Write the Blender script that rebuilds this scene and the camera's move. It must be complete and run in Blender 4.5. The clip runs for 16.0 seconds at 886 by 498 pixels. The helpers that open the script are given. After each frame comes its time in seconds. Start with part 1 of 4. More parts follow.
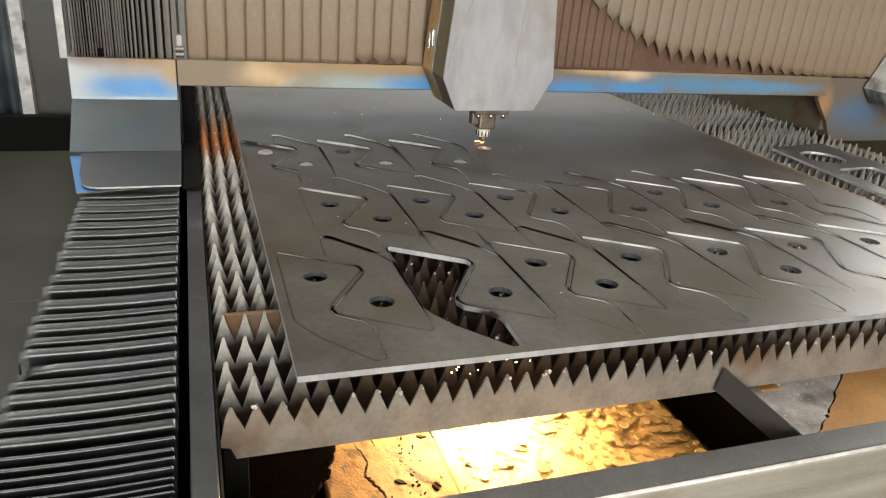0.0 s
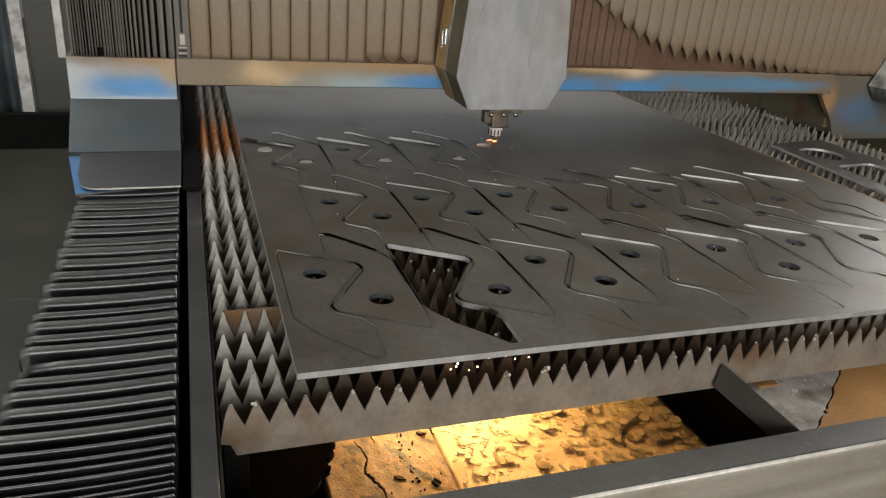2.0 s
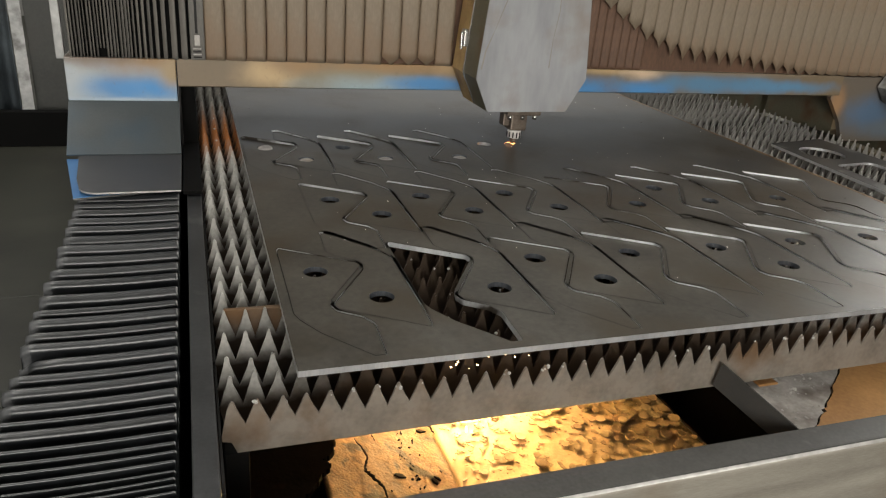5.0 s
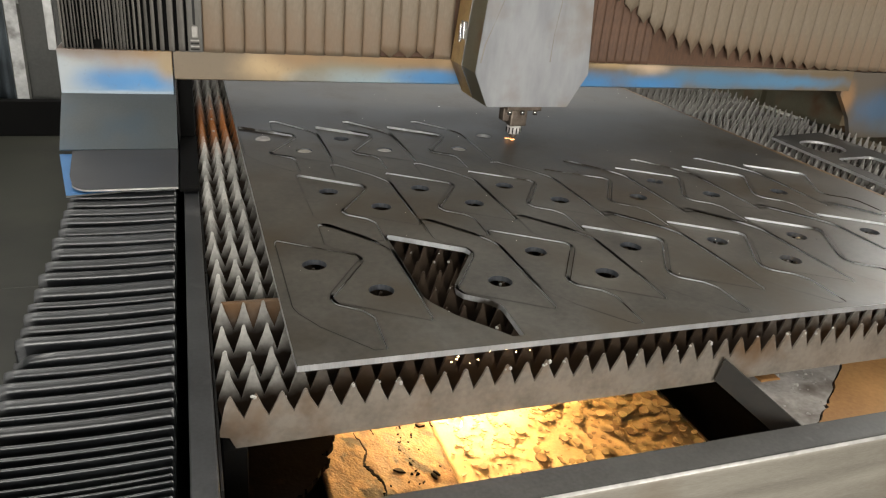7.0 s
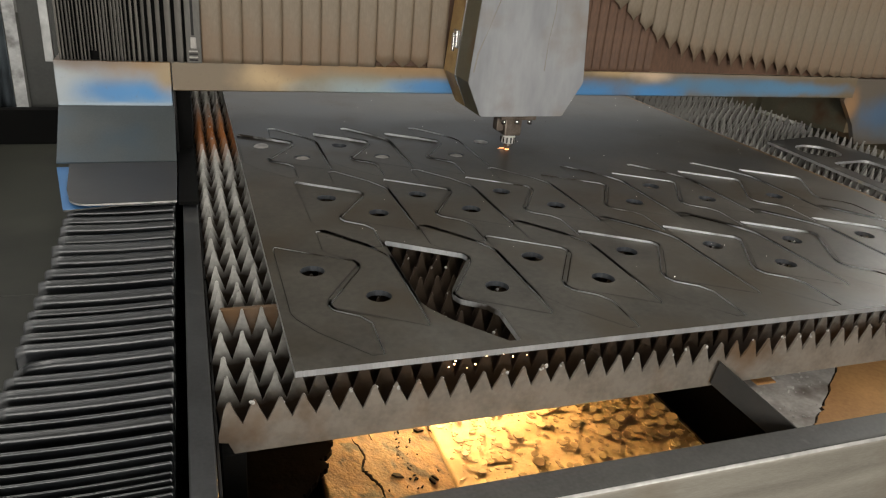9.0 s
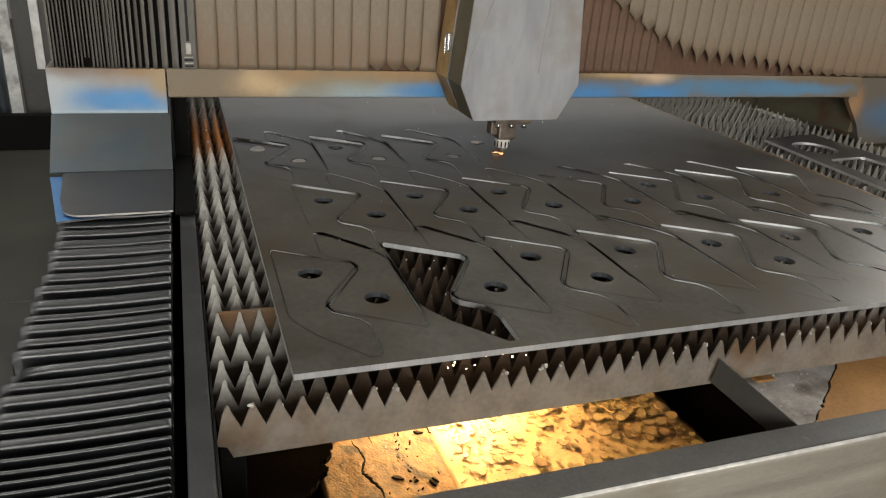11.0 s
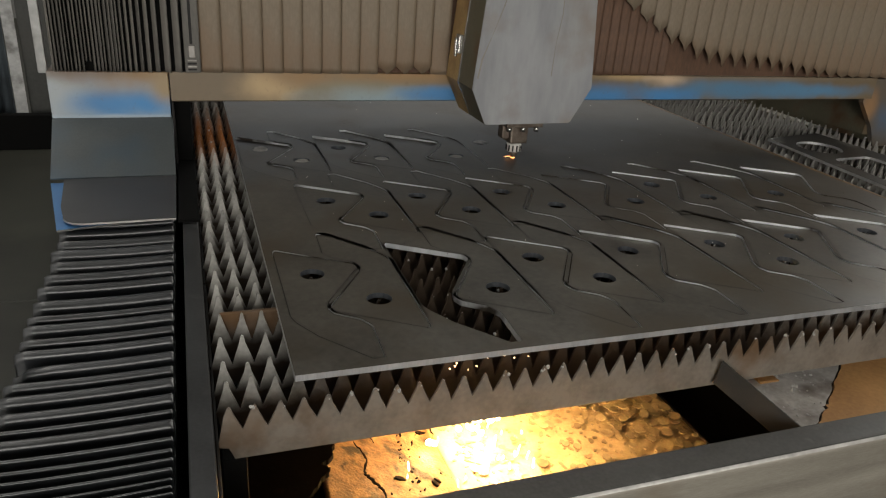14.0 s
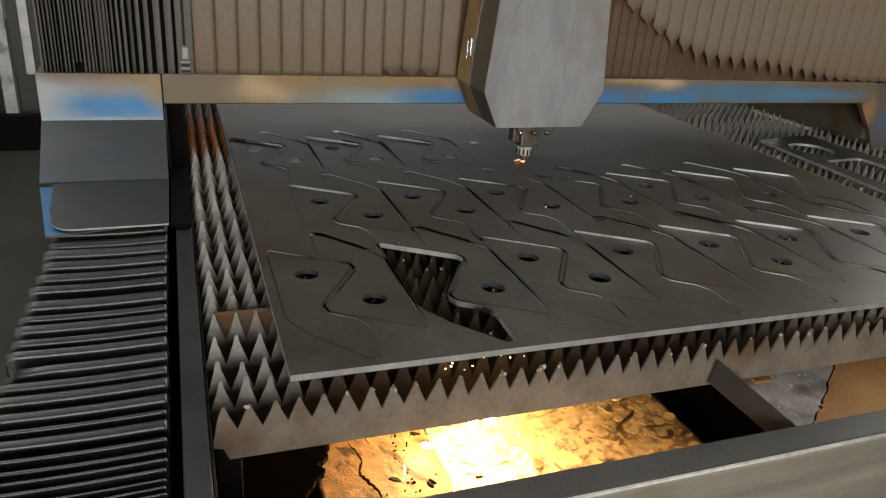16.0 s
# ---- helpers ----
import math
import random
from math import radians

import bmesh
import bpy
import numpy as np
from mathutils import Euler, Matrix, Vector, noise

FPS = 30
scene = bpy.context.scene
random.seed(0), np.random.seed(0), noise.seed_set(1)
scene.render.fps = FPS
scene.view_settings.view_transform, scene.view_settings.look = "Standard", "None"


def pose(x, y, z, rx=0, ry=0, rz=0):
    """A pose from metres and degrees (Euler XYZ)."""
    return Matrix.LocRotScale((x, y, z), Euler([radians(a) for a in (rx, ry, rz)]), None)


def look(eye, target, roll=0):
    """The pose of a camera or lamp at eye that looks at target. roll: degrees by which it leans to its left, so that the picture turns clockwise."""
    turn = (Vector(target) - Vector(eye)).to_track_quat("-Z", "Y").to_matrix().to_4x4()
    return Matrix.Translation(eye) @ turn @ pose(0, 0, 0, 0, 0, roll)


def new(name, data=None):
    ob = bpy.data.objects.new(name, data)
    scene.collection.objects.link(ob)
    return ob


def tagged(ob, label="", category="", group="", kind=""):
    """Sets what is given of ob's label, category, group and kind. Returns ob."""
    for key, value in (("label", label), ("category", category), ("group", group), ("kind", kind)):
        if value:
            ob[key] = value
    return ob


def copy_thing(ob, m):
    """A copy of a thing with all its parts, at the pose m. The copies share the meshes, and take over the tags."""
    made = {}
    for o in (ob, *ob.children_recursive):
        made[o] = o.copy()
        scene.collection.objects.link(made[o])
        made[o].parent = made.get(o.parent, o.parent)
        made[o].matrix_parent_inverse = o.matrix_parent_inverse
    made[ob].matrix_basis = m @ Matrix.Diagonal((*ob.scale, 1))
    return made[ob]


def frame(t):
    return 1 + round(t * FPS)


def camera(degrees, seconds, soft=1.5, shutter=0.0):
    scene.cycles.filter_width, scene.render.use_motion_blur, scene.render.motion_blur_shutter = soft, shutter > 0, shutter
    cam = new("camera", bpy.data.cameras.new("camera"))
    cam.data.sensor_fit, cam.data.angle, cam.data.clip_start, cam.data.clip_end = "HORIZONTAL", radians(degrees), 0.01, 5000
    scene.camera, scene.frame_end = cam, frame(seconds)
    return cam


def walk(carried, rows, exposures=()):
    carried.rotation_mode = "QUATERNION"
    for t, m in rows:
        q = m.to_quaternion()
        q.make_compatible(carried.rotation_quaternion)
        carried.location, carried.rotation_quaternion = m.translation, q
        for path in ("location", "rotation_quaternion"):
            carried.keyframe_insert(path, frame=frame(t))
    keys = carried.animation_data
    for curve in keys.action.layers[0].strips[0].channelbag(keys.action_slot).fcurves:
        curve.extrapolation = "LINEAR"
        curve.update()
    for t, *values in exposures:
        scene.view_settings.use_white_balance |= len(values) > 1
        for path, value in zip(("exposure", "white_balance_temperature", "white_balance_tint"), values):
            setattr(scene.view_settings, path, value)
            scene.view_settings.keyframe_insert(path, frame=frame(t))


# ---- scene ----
cam = camera(63.0, 16.0, soft=1.2)
PATH = [
    (0, (-0.139, -1.037, 1.534), (0.492, 0.694, 0.757), 4.8),
    (0.5, (-0.14, -1.041, 1.538), (0.494, 0.689, 0.76), 4.6),
    (1, (-0.141, -1.046, 1.535), (0.495, 0.684, 0.76), 4.6),
    (1.5, (-0.14, -1.044, 1.534), (0.486, 0.688, 0.753), 4.7),
    (2, (-0.138, -1.041, 1.536), (0.492, 0.688, 0.751), 4.7),
    (2.5, (-0.14, -1.036, 1.534), (0.494, 0.69, 0.749), 4.7),
    (3, (-0.14, -1.037, 1.536), (0.488, 0.69, 0.747), 4.7),
    (3.5, (-0.137, -1.043, 1.537), (0.485, 0.688, 0.751), 4.6),
    (4, (-0.138, -1.045, 1.538), (0.488, 0.685, 0.752), 4.7),
    (6.5, (-0.143, -1.031, 1.534), (0.492, 0.687, 0.73), 5.0),
    (7, (-0.143, -1.025, 1.533), (0.496, 0.689, 0.724), 5.2),
    (7.5, (-0.146, -1.024, 1.532), (0.496, 0.691, 0.728), 5.4),
    (8, (-0.142, -1.029, 1.532), (0.499, 0.689, 0.732), 5.2),
    (8.5, (-0.143, -1.032, 1.534), (0.493, 0.689, 0.738), 5.1),
    (9, (-0.142, -1.036, 1.538), (0.5, 0.684, 0.743), 4.9),
    (11.5, (-0.14, -1.032, 1.533), (0.505, 0.691, 0.748), 4.2),
    (12, (-0.137, -1.033, 1.533), (0.503, 0.693, 0.752), 4.1),
    (12.5, (-0.139, -1.032, 1.534), (0.496, 0.693, 0.746), 4.2),
    (13, (-0.142, -1.024, 1.529), (0.499, 0.698, 0.74), 4.4),
    (13.5, (-0.139, -1.025, 1.534), (0.499, 0.696, 0.738), 4.4),
    (14, (-0.136, -1.031, 1.537), (0.501, 0.691, 0.744), 4.2),
    (14.5, (-0.136, -1.028, 1.534), (0.505, 0.694, 0.744), 4.3),
    (15, (-0.138, -1.027, 1.529), (0.507, 0.697, 0.748), 4.2),
    (15.5, (-0.138, -1.03, 1.534), (0.51, 0.692, 0.75), 4.2),
    (16, (-0.142, -1.026, 1.529), (0.517, 0.691, 0.744), 4.5),
]
EXPOSURE = [(0, 0.55), (0.4, 0.30), (0.8, 0.14), (1.5, -0.02), (2.0, -0.12), (2.5, 0.20), (3.3, 0.02), (4.0, -0.3), (5.2, -0.08), (6.5, 0.15), (7.0, 0.19), (8.0, 0.12), (8.5, 0.09), (9.0, -0.2), (10.2, -0.1), (11.5, -0.05), (12.5, 0.05),
            (13.0, -0.34), (13.5, -0.54), (14.0, -0.70), (15.0, -0.80), (15.5, -0.70), (16.0, -0.52)]
walk(cam, [(t, look(eye, target, roll)) for t, eye, target, roll in PATH], EXPOSURE)
from mathutils.geometry import tessellate_polygon


# ---- light: open hall door behind, roof lights above ----
world = bpy.data.worlds.new("sky")
scene.world = world
world.use_nodes = True
sky = world.node_tree.nodes.new("ShaderNodeTexSky")
sky.sky_type = "NISHITA"
sky.sun_disc = False
sky.sun_elevation, sky.sun_rotation = radians(38), radians(200)
world.node_tree.nodes["Background"].inputs[1].default_value = 0.05
world.node_tree.links.new(sky.outputs[0], world.node_tree.nodes["Background"].inputs[0])


def area(name, m, sx, sy, power, colour):
    d = bpy.data.lights.new(name, "AREA")
    d.shape, d.size, d.size_y, d.energy, d.color = "RECTANGLE", sx, sy, power, colour
    ob = new(name, d)
    ob.matrix_world = m
    return ob


DOOR_POWER, ROOF_POWER, BACK_POWER, SIDE_POWER = 890.0, 325.0, 130.0, 860.0
area("door_daylight", look((-1.5, -8.9, 2.7), (-1.5, 0, 2.2)), 7.0, 5.0, DOOR_POWER, (1.0, 0.965, 0.89))
area("side_daylight", look((11.9, 7.0, 4.8), (0, 7.0, 3.0)), 8.0, 3.4, SIDE_POWER, (1.0, 0.98, 0.94))
area("back_daylight", look((4.0, 11.4, 2.3), (4.0, 0, 2.0)), 10.0, 4.4, BACK_POWER, (1.0, 0.97, 0.92))
for sx in (-2.6, 3.4):
    area("roof_daylight", look((sx, 4.0, 7.1), (sx, 4.001, 0)), 1.4, 13.0, ROOF_POWER, (1.0, 0.96, 0.88))


# ---- materials ----
def mat(name, dark, light, rough=0.5, metal=0.0, scale=6.0, fine=120.0, bump=0.15, stain=None, stain_scale=2.0, stain_at=(0.55, 0.7),
        rough_var=0.15, stretch=(1, 1, 1), depth=0.002, island=0.0, still=False):
    """Two scales of noise between two colours, an optional third colour in patches, fine relief."""
    m = bpy.data.materials.new(name)
    m.use_nodes = True
    nt = m.node_tree
    n, l = nt.nodes, nt.links
    b = n["Principled BSDF"]
    tc = n.new("ShaderNodeTexCoord")
    mp = n.new("ShaderNodeMapping")
    mp.inputs["Scale"].default_value = stretch
    if still:
        source = n.new("ShaderNodeNewGeometry").outputs["Position"]
    else:
        source = tc.outputs["Object"]
    l.new(source, mp.inputs[0])
    big, small = n.new("ShaderNodeTexNoise"), n.new("ShaderNodeTexNoise")
    big.inputs["Scale"].default_value, big.inputs["Detail"].default_value = scale, 6
    small.inputs["Scale"].default_value, small.inputs["Detail"].default_value = fine, 4
    l.new(mp.outputs[0], big.inputs["Vector"])
    l.new(mp.outputs[0], small.inputs["Vector"])
    add = n.new("ShaderNodeMix")
    add.data_type, add.inputs[0].default_value = "FLOAT", 0.35
    l.new(big.outputs[0], add.inputs[2])
    l.new(small.outputs[0], add.inputs[3])
    value = add.outputs[0]
    if island:
        info = n.new("ShaderNodeObjectInfo")
        mx = n.new("ShaderNodeMix")
        mx.data_type, mx.inputs[0].default_value = "FLOAT", island
        l.new(value, mx.inputs[2])
        l.new(info.outputs["Random"], mx.inputs[3])
        value = mx.outputs[0]
    ramp = n.new("ShaderNodeValToRGB")
    ramp.color_ramp.elements[0].position, ramp.color_ramp.elements[1].position = 0.32, 0.68
    ramp.color_ramp.elements[0].color, ramp.color_ramp.elements[1].color = (*dark, 1), (*light, 1)
    l.new(value, ramp.inputs[0])
    colour = ramp.outputs[0]
    if stain:
        sn = n.new("ShaderNodeTexNoise")
        sn.inputs["Scale"].default_value, sn.inputs["Detail"].default_value = stain_scale, 5
        l.new(source, sn.inputs["Vector"])
        sr = n.new("ShaderNodeMapRange")
        sr.inputs[1].default_value, sr.inputs[2].default_value = stain_at
        l.new(sn.outputs[0], sr.inputs[0])
        mc = n.new("ShaderNodeMix")
        mc.data_type = "RGBA"
        l.new(sr.outputs[0], mc.inputs[0])
        l.new(colour, mc.inputs[6])
        mc.inputs[7].default_value = (*stain, 1)
        colour = mc.outputs[2]
    l.new(colour, b.inputs["Base Color"])
    rr = n.new("ShaderNodeMapRange")
    rr.inputs[3].default_value, rr.inputs[4].default_value = max(0.03, rough - rough_var), min(1, rough + rough_var)
    l.new(add.outputs[0], rr.inputs[0])
    l.new(rr.outputs[0], b.inputs["Roughness"])
    b.inputs["Metallic"].default_value = metal
    if bump:
        bp = n.new("ShaderNodeBump")
        bp.inputs["Strength"].default_value, bp.inputs["Distance"].default_value = bump, depth
        l.new(add.outputs[0], bp.inputs["Height"])
        l.new(bp.outputs[0], b.inputs["Normal"])
    return m


def glow(name, colour, strength):
    m = bpy.data.materials.new(name)
    m.use_nodes = True
    b = m.node_tree.nodes["Principled BSDF"]
    b.inputs["Base Color"].default_value = (0.02, 0.01, 0.005, 1)
    b.inputs["Emission Color"].default_value = (*colour, 1)
    b.inputs["Emission Strength"].default_value = strength
    return m


def burnt_paint(name, base, spots):
    """Paint in its base colour with soft-edged scorched and bleached patches: centre x, z, half width, half height, colour."""
    m = bpy.data.materials.new(name)
    m.use_nodes = True
    n, l = m.node_tree.nodes, m.node_tree.links
    b = n["Principled BSDF"]
    tc = n.new("ShaderNodeTexCoord")
    wob = n.new("ShaderNodeTexNoise")
    wob.inputs["Scale"].default_value, wob.inputs["Detail"].default_value = 9.0, 7
    l.new(tc.outputs["Object"], wob.inputs["Vector"])
    fine = n.new("ShaderNodeTexNoise")
    fine.inputs["Scale"].default_value, fine.inputs["Detail"].default_value = 70, 5
    l.new(tc.outputs["Object"], fine.inputs["Vector"])
    colour = None
    for cx, cz, rx, rz, c in spots:
        sub, mul, ln = n.new("ShaderNodeVectorMath"), n.new("ShaderNodeVectorMath"), n.new("ShaderNodeVectorMath")
        sub.operation, mul.operation, ln.operation = "SUBTRACT", "MULTIPLY", "LENGTH"
        sub.inputs[1].default_value, mul.inputs[1].default_value = (cx, 0, cz), (1 / rx, 0, 1 / rz)
        l.new(tc.outputs["Object"], sub.inputs[0])
        l.new(sub.outputs[0], mul.inputs[0])
        l.new(mul.outputs[0], ln.inputs[0])
        ad = n.new("ShaderNodeMath")
        ad.operation, ad.inputs[1].default_value = "MULTIPLY_ADD", 1.1
        l.new(wob.outputs[0], ad.inputs[0])
        l.new(ln.outputs["Value"], ad.inputs[2])
        r = n.new("ShaderNodeMapRange")
        r.interpolation_type = "SMOOTHSTEP"
        r.inputs[1].default_value, r.inputs[2].default_value, r.inputs[3].default_value, r.inputs[4].default_value = 0.70, 1.95, 1.0, 0.0
        l.new(ad.outputs[0], r.inputs[0])
        mx = n.new("ShaderNodeMix")
        mx.data_type = "RGBA"
        mx.inputs[6].default_value, mx.inputs[7].default_value = (*base, 1), (*c, 1)
        l.new(r.outputs[0], mx.inputs[0])
        if colour:
            l.new(colour, mx.inputs[6])
        colour = mx.outputs[2]
    dirt = n.new("ShaderNodeMapRange")
    dirt.inputs[1].default_value, dirt.inputs[2].default_value, dirt.inputs[3].default_value, dirt.inputs[4].default_value = 0.60, 0.78, 0.0, 0.25
    l.new(fine.outputs[0], dirt.inputs[0])
    mx = n.new("ShaderNodeMix")
    mx.data_type = "RGBA"
    mx.inputs[7].default_value = (0.14, 0.10, 0.07, 1)
    l.new(dirt.outputs[0], mx.inputs[0])
    l.new(colour, mx.inputs[6])
    l.new(mx.outputs[2], b.inputs["Base Color"])
    bp = n.new("ShaderNodeBump")
    bp.inputs["Strength"].default_value, bp.inputs["Distance"].default_value = 0.12, 0.002
    l.new(fine.outputs[0], bp.inputs["Height"])
    l.new(bp.outputs[0], b.inputs["Normal"])
    b.inputs["Roughness"].default_value = 0.45
    return m


SCALE = mat("mill_scale_steel", (0.040, 0.0372, 0.032), (0.124, 0.1145, 0.0985), 0.47, 0.56, 5.0, 70, 0.16, (0.066, 0.053, 0.036), 3.4, (0.48, 0.66), 0.16, still=True)
# bright steel for edges; carries highlights and glints in its colour
BRIGHTEDGE = mat("bright_edge_and_glint", (0.34, 0.33, 0.31), (0.72, 0.70, 0.67), 0.52, 0.6, 18, 60, 0.3, rough_var=0.12)
KERF = mat("laser_cut_wall", (0.58, 0.59, 0.61), (0.87, 0.88, 0.90), 0.38, 0.50, 20, 300, 0.3, (0.055, 0.045, 0.036), 4.5, (0.50, 0.60), 0.1, (1, 1, 0.1))
# bluish reflection put into the hole wall's grey
HOLEWALL = mat("bluish_hole_wall", (0.10, 0.11, 0.125), (0.24, 0.25, 0.27), 0.38, 0.6, 20, 300, 0.3, stretch=(1, 1, 0.1))
CUT = mat("cut_steel_edge", (0.50, 0.50, 0.51), (0.76, 0.76, 0.77), 0.40, 0.65, 20, 300, 0.3, rough_var=0.1, stretch=(1, 1, 0.1))
# dark copy of the cut wall; the narrow kerf's shade is in its colour
DARKEDGE = mat("shaded_cut_edge", (0.035, 0.034, 0.033), (0.10, 0.095, 0.09), 0.6, 0.3, 20, 300, 0.3, stretch=(1, 1, 0.1))
DARKCRUST = mat("near_black_rusty_crust", (0.0018, 0.0013, 0.001), (0.006, 0.004, 0.0028), 0.9, 0.0, 30, 160, 0.6, (0.022, 0.009, 0.004), 12, (0.58, 0.72))
DARKCRUST.node_tree.nodes["Principled BSDF"].inputs["Specular IOR Level"].default_value = 0.1
SMOKED = mat("smoked_brown_steel", (0.010, 0.009, 0.0075), (0.025, 0.022, 0.0185), 0.8, 0.0, 12, 90, 0.3)
# near-black base colour carries the shade of the pit and gaps
MURK = mat("black_steel_and_shade", (0.0015, 0.0015, 0.0015), (0.004, 0.0038, 0.0035), 0.9, 0.0, 8, 90, 0.3)
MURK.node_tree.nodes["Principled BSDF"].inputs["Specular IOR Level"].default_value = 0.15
SLAT = mat("slat_steel", (0.082, 0.070, 0.058), (0.275, 0.242, 0.205), 0.5, 0.4, 14, 90, 0.4, (0.17, 0.095, 0.045), 6.0, (0.50, 0.68), 0.18, island=0.25)
RUBBER = mat("coated_bellows_cloth", (0.012, 0.0130, 0.0145), (0.034, 0.0364, 0.040), 0.31, 0.0, 7, 200, 0.10, (0.05, 0.05, 0.05), 5, (0.62, 0.85), 0.06, island=0.25)
RUBBER.node_tree.nodes["Principled BSDF"].inputs["Specular IOR Level"].default_value = 0.85
# light on the fold ends put into colour: pale left, bright rim right
LITEND = mat("lit_pale_bellows_end", (0.035, 0.036, 0.038), (0.11, 0.113, 0.117), 0.5, 0.0, 30, 160, 0.2)
RIMEND = mat("bellows_rim_highlight", (0.22, 0.22, 0.22), (0.40, 0.40, 0.40), 0.4, 0.1, 40, 200, 0.1)
MATTE = mat("matte_charcoal_sheet", (0.050, 0.051, 0.054), (0.075, 0.076, 0.080), 0.5, 0.0, 4, 220, 0.05, (0.042, 0.042, 0.045), 3, (0.5, 0.75), 0.08)
RAIL = mat("dark_painted_steel", (0.018, 0.019, 0.0205), (0.050, 0.052, 0.055), 0.42, 0.2, 10, 140, 0.2, (0.10, 0.10, 0.10), 9, (0.62, 0.8), 0.12)
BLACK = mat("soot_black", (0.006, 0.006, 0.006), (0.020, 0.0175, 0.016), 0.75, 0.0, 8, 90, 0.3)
CLOTH = mat("beige_bellows_cloth", (0.155, 0.118, 0.082), (0.250, 0.198, 0.142), 0.62, 0.0, 5, 150, 0.2, (0.22, 0.135, 0.078), 3.0, (0.5, 0.7), 0.1, (1, 1, 0.35))
GREYCLOTH = mat("sooty_bellows_cloth", (0.09, 0.085, 0.078), (0.20, 0.185, 0.165), 0.62, 0.0, 5, 150, 0.2, stretch=(1, 1, 0.35), island=0.3)
BACKING = mat("scorched_brown_cloth", (0.065, 0.036, 0.023), (0.17, 0.092, 0.056), 0.7, 0.0, 6, 120, 0.3, (0.26, 0.135, 0.07), 4, (0.56, 0.8), stretch=(1, 1, 0.3))
SKYBLUE, PALEBLUE, CREAM, TAN, DULL = (0.08, 0.25, 0.52), (0.30, 0.38, 0.42), (0.52, 0.37, 0.20), (0.34, 0.21, 0.10), (0.20, 0.15, 0.095)
BLUE = burnt_paint("scorched_blue_paint", DULL, [
    (0.42, 1.05, 0.30, 0.06, (0.27, 0.245, 0.18)), (0.10, 1.065, 0.10, 0.06, CREAM), (0.22, 1.10, 0.12, 0.04, TAN), (0.50, 1.02, 0.26, 0.04, PALEBLUE),
    (0.70, 1.035, 0.18, 0.035, SKYBLUE), (0.56, 1.10, 0.30, 0.03, TAN), (0.95, 1.09, 0.22, 0.04, CREAM), (1.34, 1.03, 0.20, 0.05, SKYBLUE), (1.44, 1.11, 0.16, 0.026, CREAM),
    (1.95, 1.055, 0.50, 0.045, (0.11, 0.23, 0.37)), (1.60, 1.11, 0.10, 0.05, (0.70, 0.52, 0.36)), (1.62, 1.03, 0.14, 0.035, SKYBLUE), (2.35, 1.05, 0.30, 0.03, (0.12, 0.26, 0.42)),
    (2.10, 1.115, 0.60, 0.025, (0.26, 0.21, 0.15))])
BLUE_END = burnt_paint("bleached_blue_paint", (0.30, 0.38, 0.46), [
    (-0.52, 1.05, 0.09, 0.12, (0.42, 0.46, 0.49)), (-0.36, 1.005, 0.12, 0.045, SKYBLUE), (-0.26, 1.01, 0.10, 0.05, (0.07, 0.27, 0.58)), (-0.34, 0.963, 0.26, 0.012, (0.42, 0.50, 0.58)),
    (-0.26, 1.10, 0.20, 0.065, TAN), (-0.20, 1.06, 0.06, 0.06, (0.38, 0.28, 0.16)), (-0.42, 1.118, 0.18, 0.042, (0.20, 0.14, 0.10))])
PLAINBLUE = mat("blue_paint", (0.05, 0.17, 0.42), (0.09, 0.25, 0.52), 0.4, 0.0, 10, 150, 0.1)
APRON = mat("slate_grey_sheet", (0.055, 0.064, 0.068), (0.085, 0.095, 0.098), 0.33, 0.1, 5, 200, 0.05, (0.045, 0.075, 0.105), 3, (0.48, 0.72), 0.08)
HEAD = mat("dusty_grey_paint", (0.25, 0.255, 0.268), (0.39, 0.395, 0.41), 0.5, 0.0, 4, 24, 0.05, (0.25, 0.205, 0.165), 5.5, (0.54, 0.80), 0.12, (1.6, 1, 0.45))
GOLD = mat("tarnished_tan_paint", (0.34, 0.21, 0.08), (0.54, 0.38, 0.18), 0.62, 0.0, 8, 120, 0.1, (0.20, 0.09, 0.03), 7, (0.50, 0.75))
OLIVE = mat("scorched_olive_paint", (0.095, 0.086, 0.056), (0.17, 0.152, 0.10), 0.6, 0.0, 6, 120, 0.1, (0.12, 0.065, 0.03), 6, (0.52, 0.7))
SCUFF = mat("brown_scuffed_paint", (0.22, 0.195, 0.17), (0.31, 0.285, 0.26), 0.55, 0.0, 20, 120, 0.1)
CHROME = mat("bright_steel", (0.55, 0.55, 0.55), (0.75, 0.74, 0.72), 0.22, 0.95, 30, 300, 0.1, rough_var=0.08)
BRONZE = mat("heat_browned_steel", (0.13, 0.10, 0.08), (0.28, 0.23, 0.19), 0.4, 0.6, 30, 200, 0.2)
CERAMIC = mat("white_ceramic", (0.62, 0.60, 0.56), (0.80, 0.78, 0.75), 0.3, 0.0, 60, 300, 0.05)
FLOOR = mat("worn_workshop_floor", (0.026, 0.027, 0.021), (0.062, 0.062, 0.048), 0.5, 0.0, 1.3, 40, 0.15, (0.022, 0.021, 0.018), 1.4, (0.45, 0.7), still=True)
WALL = mat("grey_hall_wall", (0.20, 0.20, 0.19), (0.30, 0.30, 0.28), 0.8, 0.0, 0.8, 30, 0.2, (0.14, 0.13, 0.12), 0.5, (0.5, 0.75))
PALE = mat("pale_scuffed_board", (0.26, 0.26, 0.26), (0.62, 0.62, 0.61), 0.6, 0.0, 7, 40, 0.2, (0.10, 0.09, 0.08), 6.0, (0.52, 0.66))
